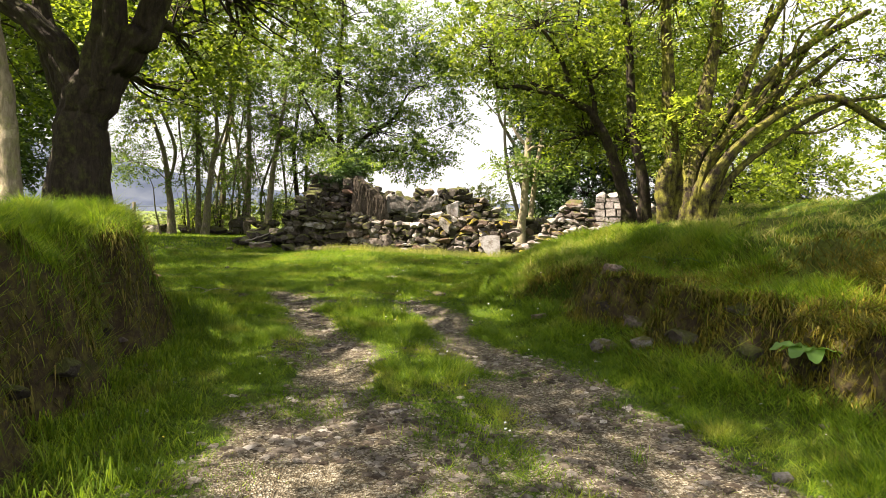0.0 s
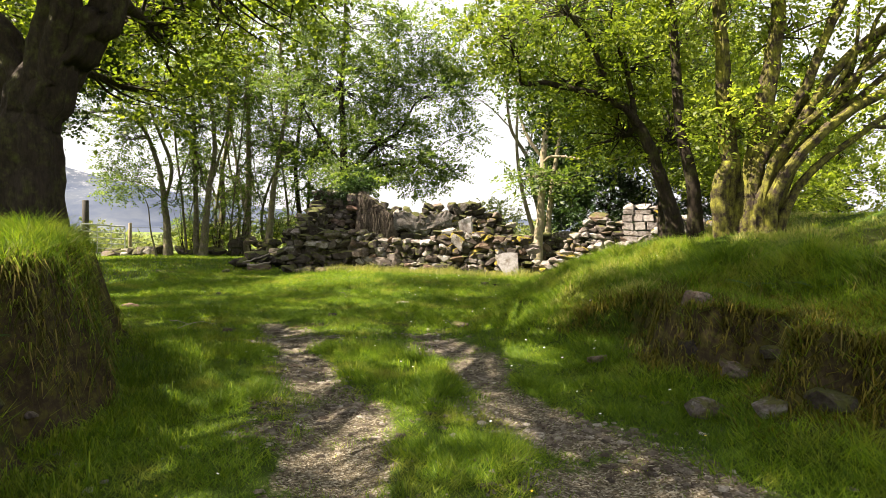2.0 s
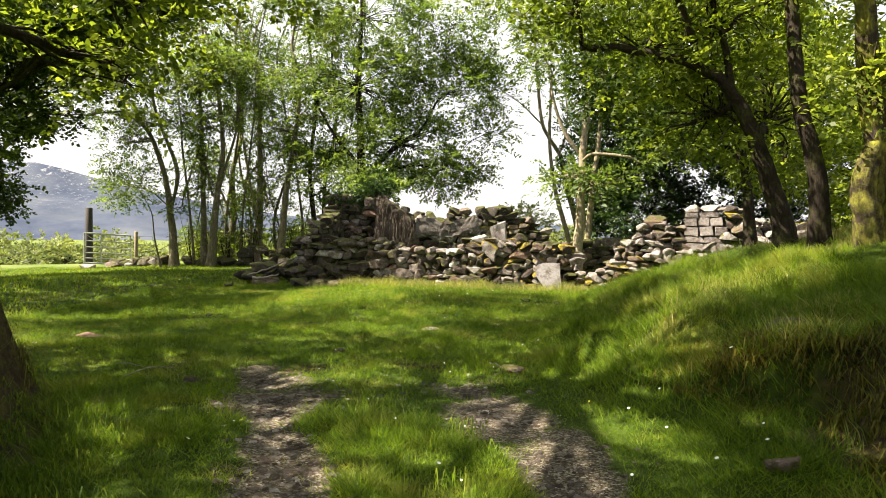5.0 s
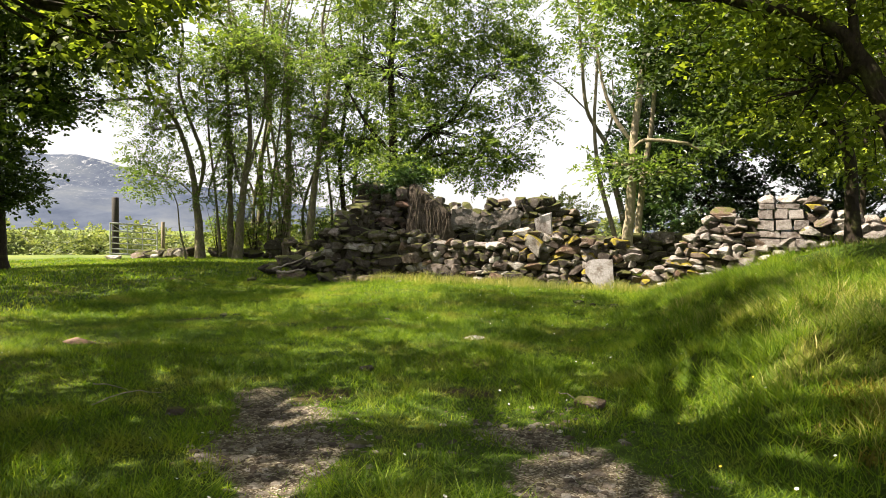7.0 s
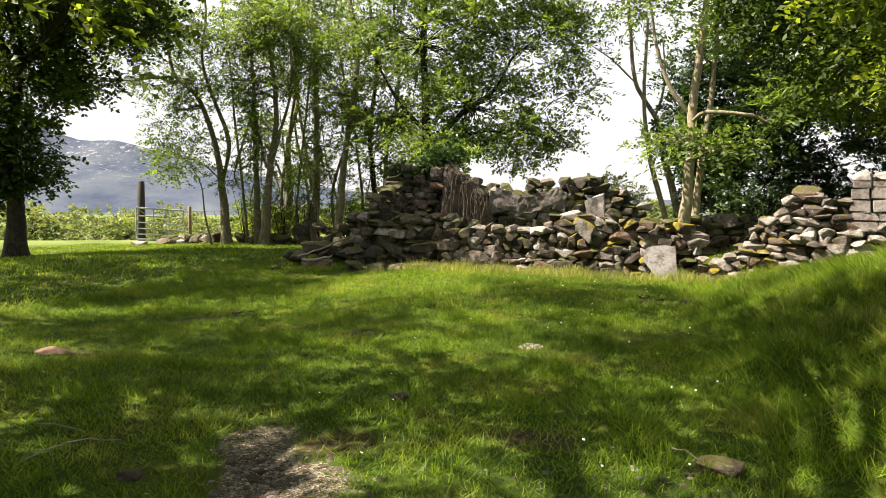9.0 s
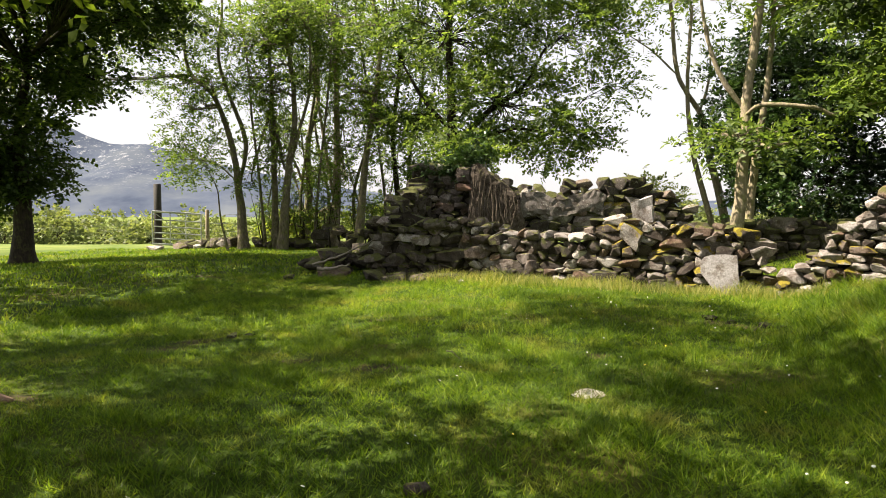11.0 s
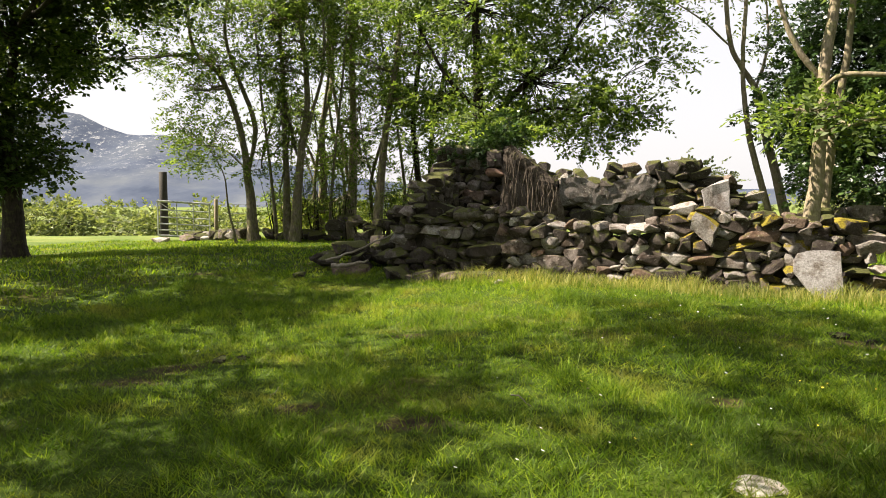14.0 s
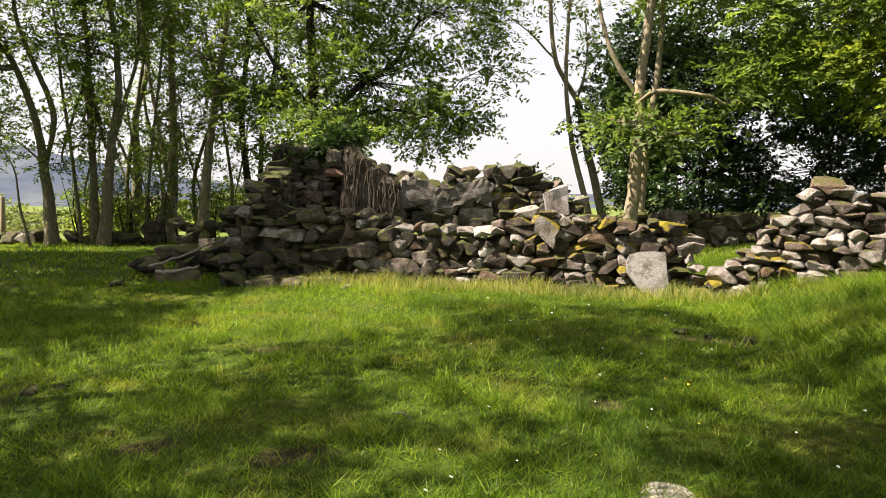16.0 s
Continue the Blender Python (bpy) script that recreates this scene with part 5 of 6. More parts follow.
row_tree(16, "slim leaning tree beside the ruin", [([G(-8.1, 33.5, -0.1), (-7.75, 33.5, 3.35), (-7.41, 33.5, 5.66), (-7.21, 33.5, 8.0)], 0.15, 0.06)], [((-7.3, 33.5, 8.3), (1.7, 1.5, 0.9), 620, 24), ((-8.0, 33.2, 5.9), (0.9, 0.8, 0.6), 240, 12), ((-6.9, 33.2, 4.6), (0.8, 0.7, 0.6), 220, 12)])
row_tree(17, "dark slim tree behind the ruin", [([G(-7.0, 36, -0.1), (-7.08, 36, 2.0), (-7.29, 36, 4.6), (-7.03, 36, 7.6)], 0.16, 0.06), ([G(-6.6, 36, -0.1), (-6.68, 36, 2.01), (-6.57, 36, 4.21), (-6.06, 36, 6.8)], 0.12, 0.05)], [((-6.8, 36, 7.8), (1.9, 1.6, 1.0), 800, 28), ((-6.4, 35.6, 5.0), (1.0, 0.9, 0.8), 340, 14)], M_BARK_DARK)
for i, (x, y, top_x, r0) in enumerate(((-11.6, 37.0, -11.2, 0.09), (-10.9, 38.0, -11.3, 0.08), (-8.9, 36.4, -8.3, 0.08), (-7.9, 37.0, -8.2, 0.07), (-10.3, 34.9, -9.8, 0.06), (-12.4, 35.0, -12.9, 0.065))):
    row_tree(50 + i, "slender bare-stemmed tree crowded on the wall line", [([G(x, y, -0.1), (x + 0.2 * math.sin(i * 2.1), y, 2.2), (top_x, y, 5.0), (top_x + 0.3 * math.cos(i * 1.7), y, 7.4)], r0, 0.035), ([(x + 0.1, y, 1.6), (x - 0.5 * math.cos(i * 3.0), y + 0.2, 3.4), (x - 0.8 * math.cos(i * 3.0), y + 0.2, 5.6)], r0 * 0.6, 0.02)], [], airy=5)
row_tree(18, "thin bare sapling by the gate", [([G(-13.0, 33, -0.1), (-13.3, 33, 1.15), (-13.45, 33, 2.35), (-13.9, 33, 3.2)], 0.05, 0.015)], [((-14.0, 33, 3.3), (0.7, 0.6, 0.4), 120, 8)], airy=0)

# thin bare saplings crowding under the field trees
gs = np.random.default_rng(333)
for i in range(16):
    x = -13.4 + 0.42 * i + gs.uniform(-0.2, 0.2)
    y = 35.9 - 0.32 * (x + 13.4) * 0.9 + gs.uniform(-0.7, 0.9)
    stems = []
    for j in range(4):
        a, h = gs.uniform(-0.55, 0.55), gs.uniform(1.3, 2.6)
        stems.append(([G(x + 0.06 * j, y, -0.1), (x + a * 0.35, y + gs.uniform(-0.1, 0.1), h * 0.45), (x + a * 0.9, y + gs.uniform(-0.2, 0.2), h)], gs.uniform(0.016, 0.032), 0.006))
    tree("sapling", "thin dark bare sapling under the field trees", stems, [((x, y, 1.5), (0.5, 0.4, 0.7), 110, 10)], M_BARK_DARK, M_LEAF_ASH, 340 + i, 0.09, 0.25, 0.45, 6, 0.15, 5, 0.0)

# dark evergreen shrubs and bushes
def shrub(name, label, c, masses, mat, seed, leaf, twig=0.25, k=9, spread=0.28):
    x, y = c
    return tree(name, label, [([G(x, y, -0.1), (x + 0.1, y, masses[0][0][2] * 0.5), (x + 0.15, y, masses[0][0][2] + 0.3)], 0.11, 0.04)], masses, M_BARK_DARK, mat, seed, leaf, twig, 0.55, k, spread, 7, thin=1.2 if mat == M_LEAF_HOLLY else 1.0)


shrub("holly_shrub", "dense dark glossy evergreen shrub behind the wall", (7.2, 31), [((7.0, 31, 2.4), (2.2, 1.4, 1.9), 3000, 90), ((7.2, 30.6, 4.8), (1.8, 1.3, 1.3), 1800, 50), ((5.4, 31.4, 3.2), (1.0, 0.9, 1.7), 1300, 36), ((4.7, 31.7, 4.5), (0.9, 0.8, 1.5), 1300, 40), ((5.9, 31.4, 6.3), (1.5, 1.0, 1.1), 1400, 40), ((8.4, 31.0, 6.8), (1.7, 1.1, 1.2), 1200, 36)], M_LEAF_HOLLY, 31, 0.11)
shrub("holly_shrub", "dense dark glossy evergreen shrub behind the wall", (10.5, 30), [((10.2, 30, 2.5), (2.2, 1.6, 2.0), 2800, 80), ((10.5, 29.8, 5.2), (2.2, 1.5, 1.5), 1900, 50)], M_LEAF_HOLLY, 32, 0.11)
shrub("holly_shrub", "dense dark evergreen shrub at the wood edge", (13.5, 28), [((13.2, 28, 3.0), (2.4, 2.0, 2.4), 2400, 70), ((13.0, 28, 6.2), (2.4, 2.0, 1.6), 1500, 44)], M_LEAF_HOLLY, 33, 0.12)
shrub("bush", "bright leafy bush on the slope behind the bank", (11.0, 21), [((10.8, 21, 2.6), (2.2, 1.6, 1.3), 1500, 46), ((11.5, 21.5, 4.6), (2.4, 1.8, 1.2), 1300, 40)], M_LEAF_LIME, 34, 0.1)
shrub("bush", "bright leafy bush on the slope behind the bank", (15.5, 19), [((15.0, 19, 2.8), (2.4, 1.8, 1.5), 1400, 44), ((15.2, 19.5, 5.2), (2.6, 2.0, 1.5), 1200, 40)], M_LEAF_LIME, 35, 0.1)
shrub("bush", "leafy undergrowth behind the mossy tree", (7.5, 17.5), [((7.4, 17.6, 2.3), (1.5, 1.2, 0.9), 900, 30), ((7.6, 18.4, 4.2), (1.8, 1.3, 1.2), 1000, 34)], M_LEAF_OAK, 36, 0.09)
shrub("bush", "leafy tree crowding behind the bank", (9.0, 24.5), [((9.0, 24.5, 4.4), (2.0, 1.6, 1.6), 1400, 44), ((8.0, 24.0, 7.0), (2.4, 1.8, 1.4), 1200, 40)], M_LEAF_LIME, 37, 0.1)
shrub("bush", "pale small bush beyond the ruin", (2.9, 36), [((2.8, 36, 1.7), (1.3, 0.9, 1.2), 950, 34)], M_LEAF_BUSH, 38, 0.1)
shrub("bush", "low undergrowth between the thin trees", (-9.0, 38.5), [((-9.0, 38.5, 1.0), (2.2, 1.0, 0.7), 500, 30)], M_LEAF_LIME, 39, 0.11)
shrub("bush", "low undergrowth between the thin trees", (-12.8, 38), [((-12.8, 38, 1.0), (1.6, 1.0, 0.7), 320, 22), ((-11.2, 35.8, 0.8), (0.9, 0.6, 0.5), 150, 12), ((-12.4, 35.4, 0.7), (0.8, 0.6, 0.4), 130, 10)], M_LEAF_LIME, 40, 0.1)
shrub("ivy_bush", "dark ivy crowning the broken gable", (-3.7, 28.75), [((-3.6, 28.6, 2.85), (0.5, 0.35, 0.3), 420, 16), ((-4.5, 28.6, 2.6), (0.4, 0.3, 0.25), 240, 10), ((-3.1, 28.8, 3.2), (0.3, 0.3, 0.5), 260, 10)], M_LEAF_HOLLY, 41, 0.09, 0.2, 9, 0.15)
gb = np.random.default_rng(50)
for i in range(11):                          # scrub that closes the view behind the ruin
    x = -34 + i * 4.6 + gb.uniform(-0.8, 0.8)
    y = 50 + gb.uniform(-3, 3) + (4 if x < -18 else 0)
    gz = ground_at(x, y)
    top_z = (2.0 if x > -18 else 1.0) - gz + gb.uniform(-0.5, 0.5)
    shrub("hedge_bush", "pale green scrub bush in rough grass", (x, y), [((x, y, gz + top_z * 0.45), (2.6, 1.4, top_z * 0.42), 560, 44)], M_LEAF_BUSH, 90 + i, 0.22, 0.45, 7, 0.4)
for i in range(15):                          # hedge of rounded bushes beyond the gate
    x = -66 + i * 3.4 + gb.uniform(-0.8, 0.8)
    y = 66 + gb.uniform(-4, 5) - 0.12 * i
    gz = ground_at(x, y)
    top_z = 2.5 - gz + gb.uniform(-1.2, 0.5) - (1.0 if i > 10 else 0)
    shrub("hedge_bush", "rounded pale green bush in the meadow hedge", (x, y), [((x, y, gz + top_z * 0.5), (2.6, 1.8, top_z * 0.42), 800, 60)], M_LEAF_BUSH, 60 + i, 0.26, 0.5, 7, 0.4)

# dry ivy stems clinging to the chimney breast
gi = np.random.default_rng(77)
M_IVY_DRY = plain_material("dry_ivy_stems", (0.045, 0.035, 0.025), (0.14, 0.112, 0.082), 0.9)
ivy = tagged(empty_at("dead_ivy", (-2.5, 27.9, 1.2)), "dense dry leafless ivy clinging to the chimney breast", "ivy")
for i in range(46):
    x0 = -3.15 + 1.3 * i / 45 + gi.uniform(-0.05, 0.05)
    zt = np.interp(x0, [-3.2, -3.0, -2.4, -1.8], [2.7, 2.84, 2.4, 1.75]) - gi.uniform(0.0, 0.35)
    zb = gi.uniform(1.0, 1.35)
    ln = smooth_line([(x0 + gi.uniform(-0.15, 0.15), 27.92, zb), (x0 + gi.uniform(-0.12, 0.12), 27.91, (zb + zt) / 2), (x0, 27.92, zt - 0.1), (x0 + gi.uniform(-0.2, 0.15), 27.98, zt)], 12, 0.014, gi)
    V, F = tube(ln, np.linspace(gi.uniform(0.007, 0.016), 0.004, 12), 4)
    part("stem", mesh_of("stem", V - np.array((-2.5, 27.9, 1.2)), F, M_IVY_DRY, True), ivy)

# ---------------- gate, posts, fence ----------------
def round_bar(a, b, r, sides=8):
    return tube(np.linspace(np.asarray(a, float), np.asarray(b, float), 3), [r, r, r], sides)


def post(name, label, p, h, r, mat, lean=0.0):
    g = np.random.default_rng(int(h * 100))
    pts = np.array([[0, 0, -0.4], [0, 0, h * 0.5], [lean, 0, h - 0.02], [lean, 0, h]])
    V, F = tube(pts, [r, r * 0.98, r * 0.95, r * 0.8], 12, 0.05, 2)
    bm = bmesh.new()
    me = mesh_of(name, V, F, mat, False)
    bm.from_mesh(me)
    bpy.data.meshes.remove(me)
    bmesh.ops.holes_fill(bm, edges=bm.edges[:], sides=20)
    ob = new(name, bm_mesh(name, bm, mat))
    ob.location = p
    return tagged(ob, label, "post")


GA, GB = Vector((-18.36, 36.5, -0.03)), Vector((-16.62, 37.55, -0.16))
gate_dir = (GB - GA).normalized()
gate = tagged(empty_at("field_gate", GA), "closed galvanised steel field gate with five bars", "gate")


def gate_piece(name, a, b, r, label=""):
    V, F = round_bar(a, b, r)
    return part(name, mesh_of(name, V, F, M_STEEL, True), gate, label)


gw = (GB - GA).length
gu = np.array(gate_dir)
for zz in (0.06, 0.3, 0.56, 0.84, 1.14, 1.5):
    gate_piece("bar", gu * 0.0 + [0, 0, zz], gu * gw + [0, 0, zz], 0.045 if zz in (0.06, 1.5) else 0.028)
for f_ in (0.0, 1.0):
    gate_piece("upright", gu * gw * f_ + [0, 0, 0.03], gu * gw * f_ + [0, 0, 1.53], 0.03)
for f_ in (0.36, 0.68):
    gate_piece("stay", gu * gw * f_ + [0, 0, 0.06], gu * gw * f_ + [0, 0, 1.5], 0.022)
gate_piece("brace", gu * gw * 0.02 + [0, 0.02, 1.46], gu * gw * 0.98 + [0, 0.02, 0.1], 0.012)
post("gate_post", "thick black creosoted timber gate post", (-18.3, 36.85, ground_at(-18.3, 36.85)), 2.95, 0.17, M_POST_BLACK)
post("fence_post", "weathered round timber fence post", (-16.5, 37.9, ground_at(-16.5, 37.9)), 1.75, 0.09, M_POST_WOOD)
post("fence_post", "weathered round timber fence post", (-11.75, 41.2, ground_at(-11.75, 41.2)), 1.95, 0.1, M_POST_WOOD, 0.05)
post("fence_post", "weathered round timber fence post", (-14.4, 40.2, ground_at(-14.4, 40.2)), 1.5, 0.08, M_POST_WOOD)
for zz in (0.5, 0.9, 1.3):
    V, F = round_bar((-16.5, 37.9, zz), (-11.75, 41.2, zz + 0.15), 0.008, 4)
    tagged(new("fence_wire", mesh_of("fence_wire", V, F, M_WIRE, True)), "thin fence wire strung between timber posts", "wire", "fence wires")
V, F = round_bar((-13.4, 40.6, 0.75), (-11.7, 41.1, 1.75), 0.07)
tagged(new("slanted_rail", mesh_of("slanted_rail", V, F, M_POST_WOOD, True)), "slanting timber strut against the fence post", "rail")
for a_, b_, r_ in (((-6.6, 24.6, 0.15), (-5.3, 25.2, 0.75), 0.03), ((-6.3, 24.1, 0.1), (-5.6, 24.3, 0.24), 0.05)):
    ln = smooth_line([a_, ((a_[0] + b_[0]) / 2, (a_[1] + b_[1]) / 2 + 0.1, (a_[2] + b_[2]) / 2 - 0.06), b_], 12, 0.02, np.random.default_rng(4))
    V, F = tube(ln, np.linspace(r_, r_ * 0.4, 12), 7, 0.1)
    tagged(new("fallen_branch", mesh_of("fallen_branch", V, F, M_DEADWOOD, True)), "grey fallen branch resting on the rubble", "branch")

# ---------------- dock plant ----------------
def leaf_blade(L, W, bend, mat, name):
    """A broad leaf with a folded midrib, 9 by 5 points."""
    u, v = np.meshgrid(np.linspace(0, 1, 9), np.linspace(-1, 1, 5))
    half = W * np.sin(np.pi * np.clip(u * 0.92 + 0.04, 0, 1)) ** 0.75
    X, Y = L * (u - 0.25 * bend * u * u), half * v
    Z = L * (0.35 * u - bend * u * u) + 0.22 * np.abs(v) * half + 0.012 * np.sin(u * 19) * np.abs(v)
    i = np.arange(45).reshape(5, 9)
    q = np.stack([i[:-1, :-1], i[:-1, 1:], i[1:, 1:], i[1:, :-1]], -1).reshape(-1, 4)
    return mesh_of(name, np.stack([X, Y, Z], -1).reshape(-1, 3), q, mat, True)


dock = tagged(empty_at("dock_plant", G(2.72, 5.45)), "broad-leaved green dock plant below the bank", "plant")
for i, (a_, L_, w_) in enumerate(((175, 0.3, 0.075), (215, 0.28, 0.07), (250, 0.26, 0.07), (300, 0.34, 0.085), (345, 0.3, 0.08), (130, 0.24, 0.06))):
    lf = part("leaf", leaf_blade(L_, w_, 0.4 + 0.08 * (i % 3), M_DOCK, "leaf"), dock)
    lf.matrix_basis = pose(0, 0, 0.12, 0, 0, a_)

M_FERN = leaf_material("fern_fronds", (0.035, 0.085, 0.02), (0.055, 0.125, 0.03), (0.09, 0.17, 0.045), 0.4)
g_fern = np.random.default_rng(61)


def fern(p, n, length):
    thing = tagged(empty_at("fern", p), "small green fern growing on the mossy bank", "fern", "ferns on the bank")
    for i in range(n):
        a = 2 * math.pi * i / n + g_fern.uniform(-0.3, 0.3)
        u = np.linspace(0.12, 1, 13)
        L = length * g_fern.uniform(0.75, 1.15)
        spine = np.stack([np.cos(a) * L * u * 0.85, np.sin(a) * L * u * 0.85, L * (0.75 * u - 0.55 * u * u)], -1)
        side = np.array([-np.sin(a), np.cos(a), 0.0])
        V = []
        for c, t in zip(spine, u):
            for sg in (-1, 1):
                w = L * 0.24 * math.sin(math.pi * min(1, t * 0.9 + 0.08)) + 0.004
                tip = c + side * sg * w + (spine[-1] - spine[0]) * 0.06 - np.array([0, 0, w * 0.2])
                mid = (c + tip) / 2
                off = (spine[-1] - spine[0]) / np.linalg.norm(spine[-1] - spine[0]) * L * 0.022
                V += [c, mid + off, tip, mid - off]
        part("frond", mesh_of("frond", np.array(V), np.arange(len(V)).reshape(-1, 4), M_FERN), thing)


for fx, fy, fl in ((2.75, 8.6, 0.26), (3.05, 8.1, 0.22), (2.5, 9.3, 0.2), (3.1, 7.0, 0.24), (-2.75, 6.4, 0.18)):
    fern(G(fx, fy, 0.01), 8, fl)
for i, (x, y, a_, L_) in enumerate(((-3.6, 11.4, 0.7, 0.5), (-3.9, 11.9, 0.3, 0.32), (-2.1, 16.1, 0.2, 0.22), (-1.55, 16.5, 1.1, 0.26), (-4.0, 16.0, 0.9, 0.2), (0.25, 11.6, 2.4, 0.4))):
    pts = [G(x + L_ * f_ * math.cos(a_), y + L_ * f_ * math.sin(a_), 0.035 + 0.06 * math.sin(3.0 * f_ + i)) for f_ in (0.0, 0.35, 0.7, 1.0)]
    V, F = tube(smooth_line(pts, 10, 0.006, np.random.default_rng(300 + i)), np.linspace(0.006, 0.0025, 10), 5)
    tagged(new("twig", mesh_of("twig", V, F, M_DEADWOOD, True)), "dry grey twig lying in the grass", "twig", "twigs in the lawn")

# dark clods of trodden earth in the lawn
for i, (x, y, w) in enumerate(((1.05, 18.75, 0.22), (1.28, 18.6, 0.16), (1.62, 18.35, 0.24), (1.8, 18.3, 0.14), (-2.62, 17.2, 0.12), (-5.0, 17.3, 0.2), (-4.85, 17.5, 0.15))):
    rock("earth_clod", "dark clod of trodden earth in the grass", (x, y), (w * 0.7, w * 0.5, w * 0.28), M_CORE, 140 + i, (0, 0, i), 0.3, 3, 0.16, 0.2, "earth clods")

# ---------------- gravel ----------------
def pebble_field(n, seed, lo, hi):
    g = np.random.default_rng(seed)
    y = g.uniform(1.8, 12.9, n * 9)
    x = g.uniform(-3.1, 2.6, n * 9)
    keep = g.random(n * 9) < rut_mask(x, y) * sstep(0.25, 0.6, vnoise(x, y, 0.35)) * np.interp(y, [2, 6, 12], [1, 0.8, 0.6])
    x, y = x[keep][:n], y[keep][:n]
    s = lo + (hi - lo) * g.random(len(x)) ** 4.5
    V0 = np.array([[-1, -1, -.5], [1, -1, -.5], [1, 1, -.5], [-1, 1, -.5], [-.75, -.7, .5], [.7, -.75, .45], [.75, .7, .5], [-.7, .75, .55]]) * 0.5
    F0 = np.array([[0, 1, 5, 4], [1, 2, 6, 5], [2, 3, 7, 6], [3, 0, 4, 7], [4, 5, 6, 7]])
    m = len(x)
    P = V0[None] * (1 + g.normal(0, 0.18, (m, 8, 3)))
    P *= s[:, None, None] * np.stack([g.uniform(0.8, 1.6, m), g.uniform(0.7, 1.2, m), g.uniform(0.25, 0.55, m)], -1)[:, None, :]
    a = g.uniform(0, 6.28, m)
    ca, sa = np.cos(a)[:, None], np.sin(a)[:, None]
    X, Y = P[..., 0] * ca - P[..., 1] * sa, P[..., 0] * sa + P[..., 1] * ca
    Q = np.stack([X + x[:, None], Y + y[:, None], P[..., 2] + (hz(x, y) + s * 0.12)[:, None]], -1)
    return Q.reshape(-1, 3), (F0[None] + 8 * np.arange(m)[:, None, None]).reshape(-1, 4)


V, F = pebble_field(13000, 12, 0.010, 0.056)
tagged(new("gravel", mesh_of("gravel", V, F, M_GRAVEL)), "loose grey gravel and slate chips on the track", "gravel", kind="stuff")

# ---------------- grass ----------------
def blades(n, seed, area, height, dens, width=0.006, lean=0.5, hang=0.0, slim=False):
    """Grass blades: points and quads, each a bent kite. dens and height are functions of x, y."""
    g = np.random.default_rng(seed)
    x0, x1, y0, y1 = area
    x, y = g.uniform(x0, x1, n * 3), g.uniform(y0, y1, n * 3)
    keep = g.random(n * 3) < dens(x, y) * np.clip(0.45 + 1.1 * vnoise(x, y, 0.16), 0, 1)
    x, y = x[keep][:n], y[keep][:n]
    m = len(x)
    h = height(x, y) * g.uniform(0.45, 1.25, m)
    a = g.uniform(0, 6.283, m)
    ux, uy = np.cos(a), np.sin(a)
    b = g.normal(0, 1, (m, 2)) * lean * h[:, None] * 0.55
    w = width * g.uniform(0.6, 1.4, m)
    z = hz(x, y) - 0.01
    p = np.stack([x, y, z], -1)
    s = np.stack([ux * w, uy * w, np.zeros(m)], -1) * 0.5
    m1 = p + np.stack([b[:, 0] * 0.25, b[:, 1] * 0.25, h * 0.5], -1)
    t1 = p + np.stack([b[:, 0], b[:, 1], h * 0.92], -1)
    if hang:                                 # over the lip of a bank and down
        m1 = p + np.stack([hang * h * 0.45 + b[:, 0] * 0.2, b[:, 1] * 0.25, h * 0.12], -1)
        t1 = p + np.stack([hang * h * 0.62 + b[:, 0] * 0.3, b[:, 1] * 0.5, -h * 0.6], -1)
    if slim:                                 # one triangle a blade for close turf
        V = np.stack([p + s, t1, p - s], 1).reshape(-1, 3)
        return V, np.arange(3 * m).reshape(m, 3)
    V = np.stack([p, m1 + s, t1, m1 - s], 1).reshape(-1, 3)
    F = np.arange(4 * m).reshape(m, 4)
    return V, F


def free(x, y):
    """Where grass grows: off the stones of the track, the bare earth and the walls."""
    k = 1 - np.clip(rut_mask(x, y) * 1.25 - 0.12 + 0.5 * (vnoise(x, y, 0.3) - 0.5), 0, 0.97)
    k *= 1 - 0.9 * np.clip(bare_mask(x, y) * 1.2, 0, 1)
    s = (x + 5.3) / 8.05
    yl = 24.83 - 2.54 * s
    k *= np.where((x > -5.5) & (x < 2.8) & (y > yl - 0.42), 0.0, 1.0)
    yr = 21.98 - (x - 2.95) * 0.499
    k *= np.where((x > 2.9) & (np.abs(y - yr) < 0.4), 0.0, 1.0)
    return k


def lawn_height(x, y):
    zl, dl = left_bank(x, y)
    zr, dr = right_bank(x, y)
    h = 0.028 + 0.10 * vnoise(x, y, 0.4) ** 3 + 0.05 * vnoise(x + 5, y, 0.13) ** 3 + 0.03 * vnoise(x, y, 2.5) ** 2
    h = h + 0.04 * sstep(0.2, 1.0, zl) + 0.025 * sstep(0.15, 0.9, zr)
    h = h + 0.05 * sstep(-1.0, -0.2, dl) * sstep(13, 11, y) + 0.06 * sstep(-0.9, -0.1, dr)
    return h * (1 - 0.45 * rut_mask(x, y))


def add_grass(label, *args, mat=M_GRASS, **kw):
    V, F = blades(*args, **kw)
    return tagged(new("grass", mesh_of("grass", V, F, mat)), label, "grass", kind="stuff")


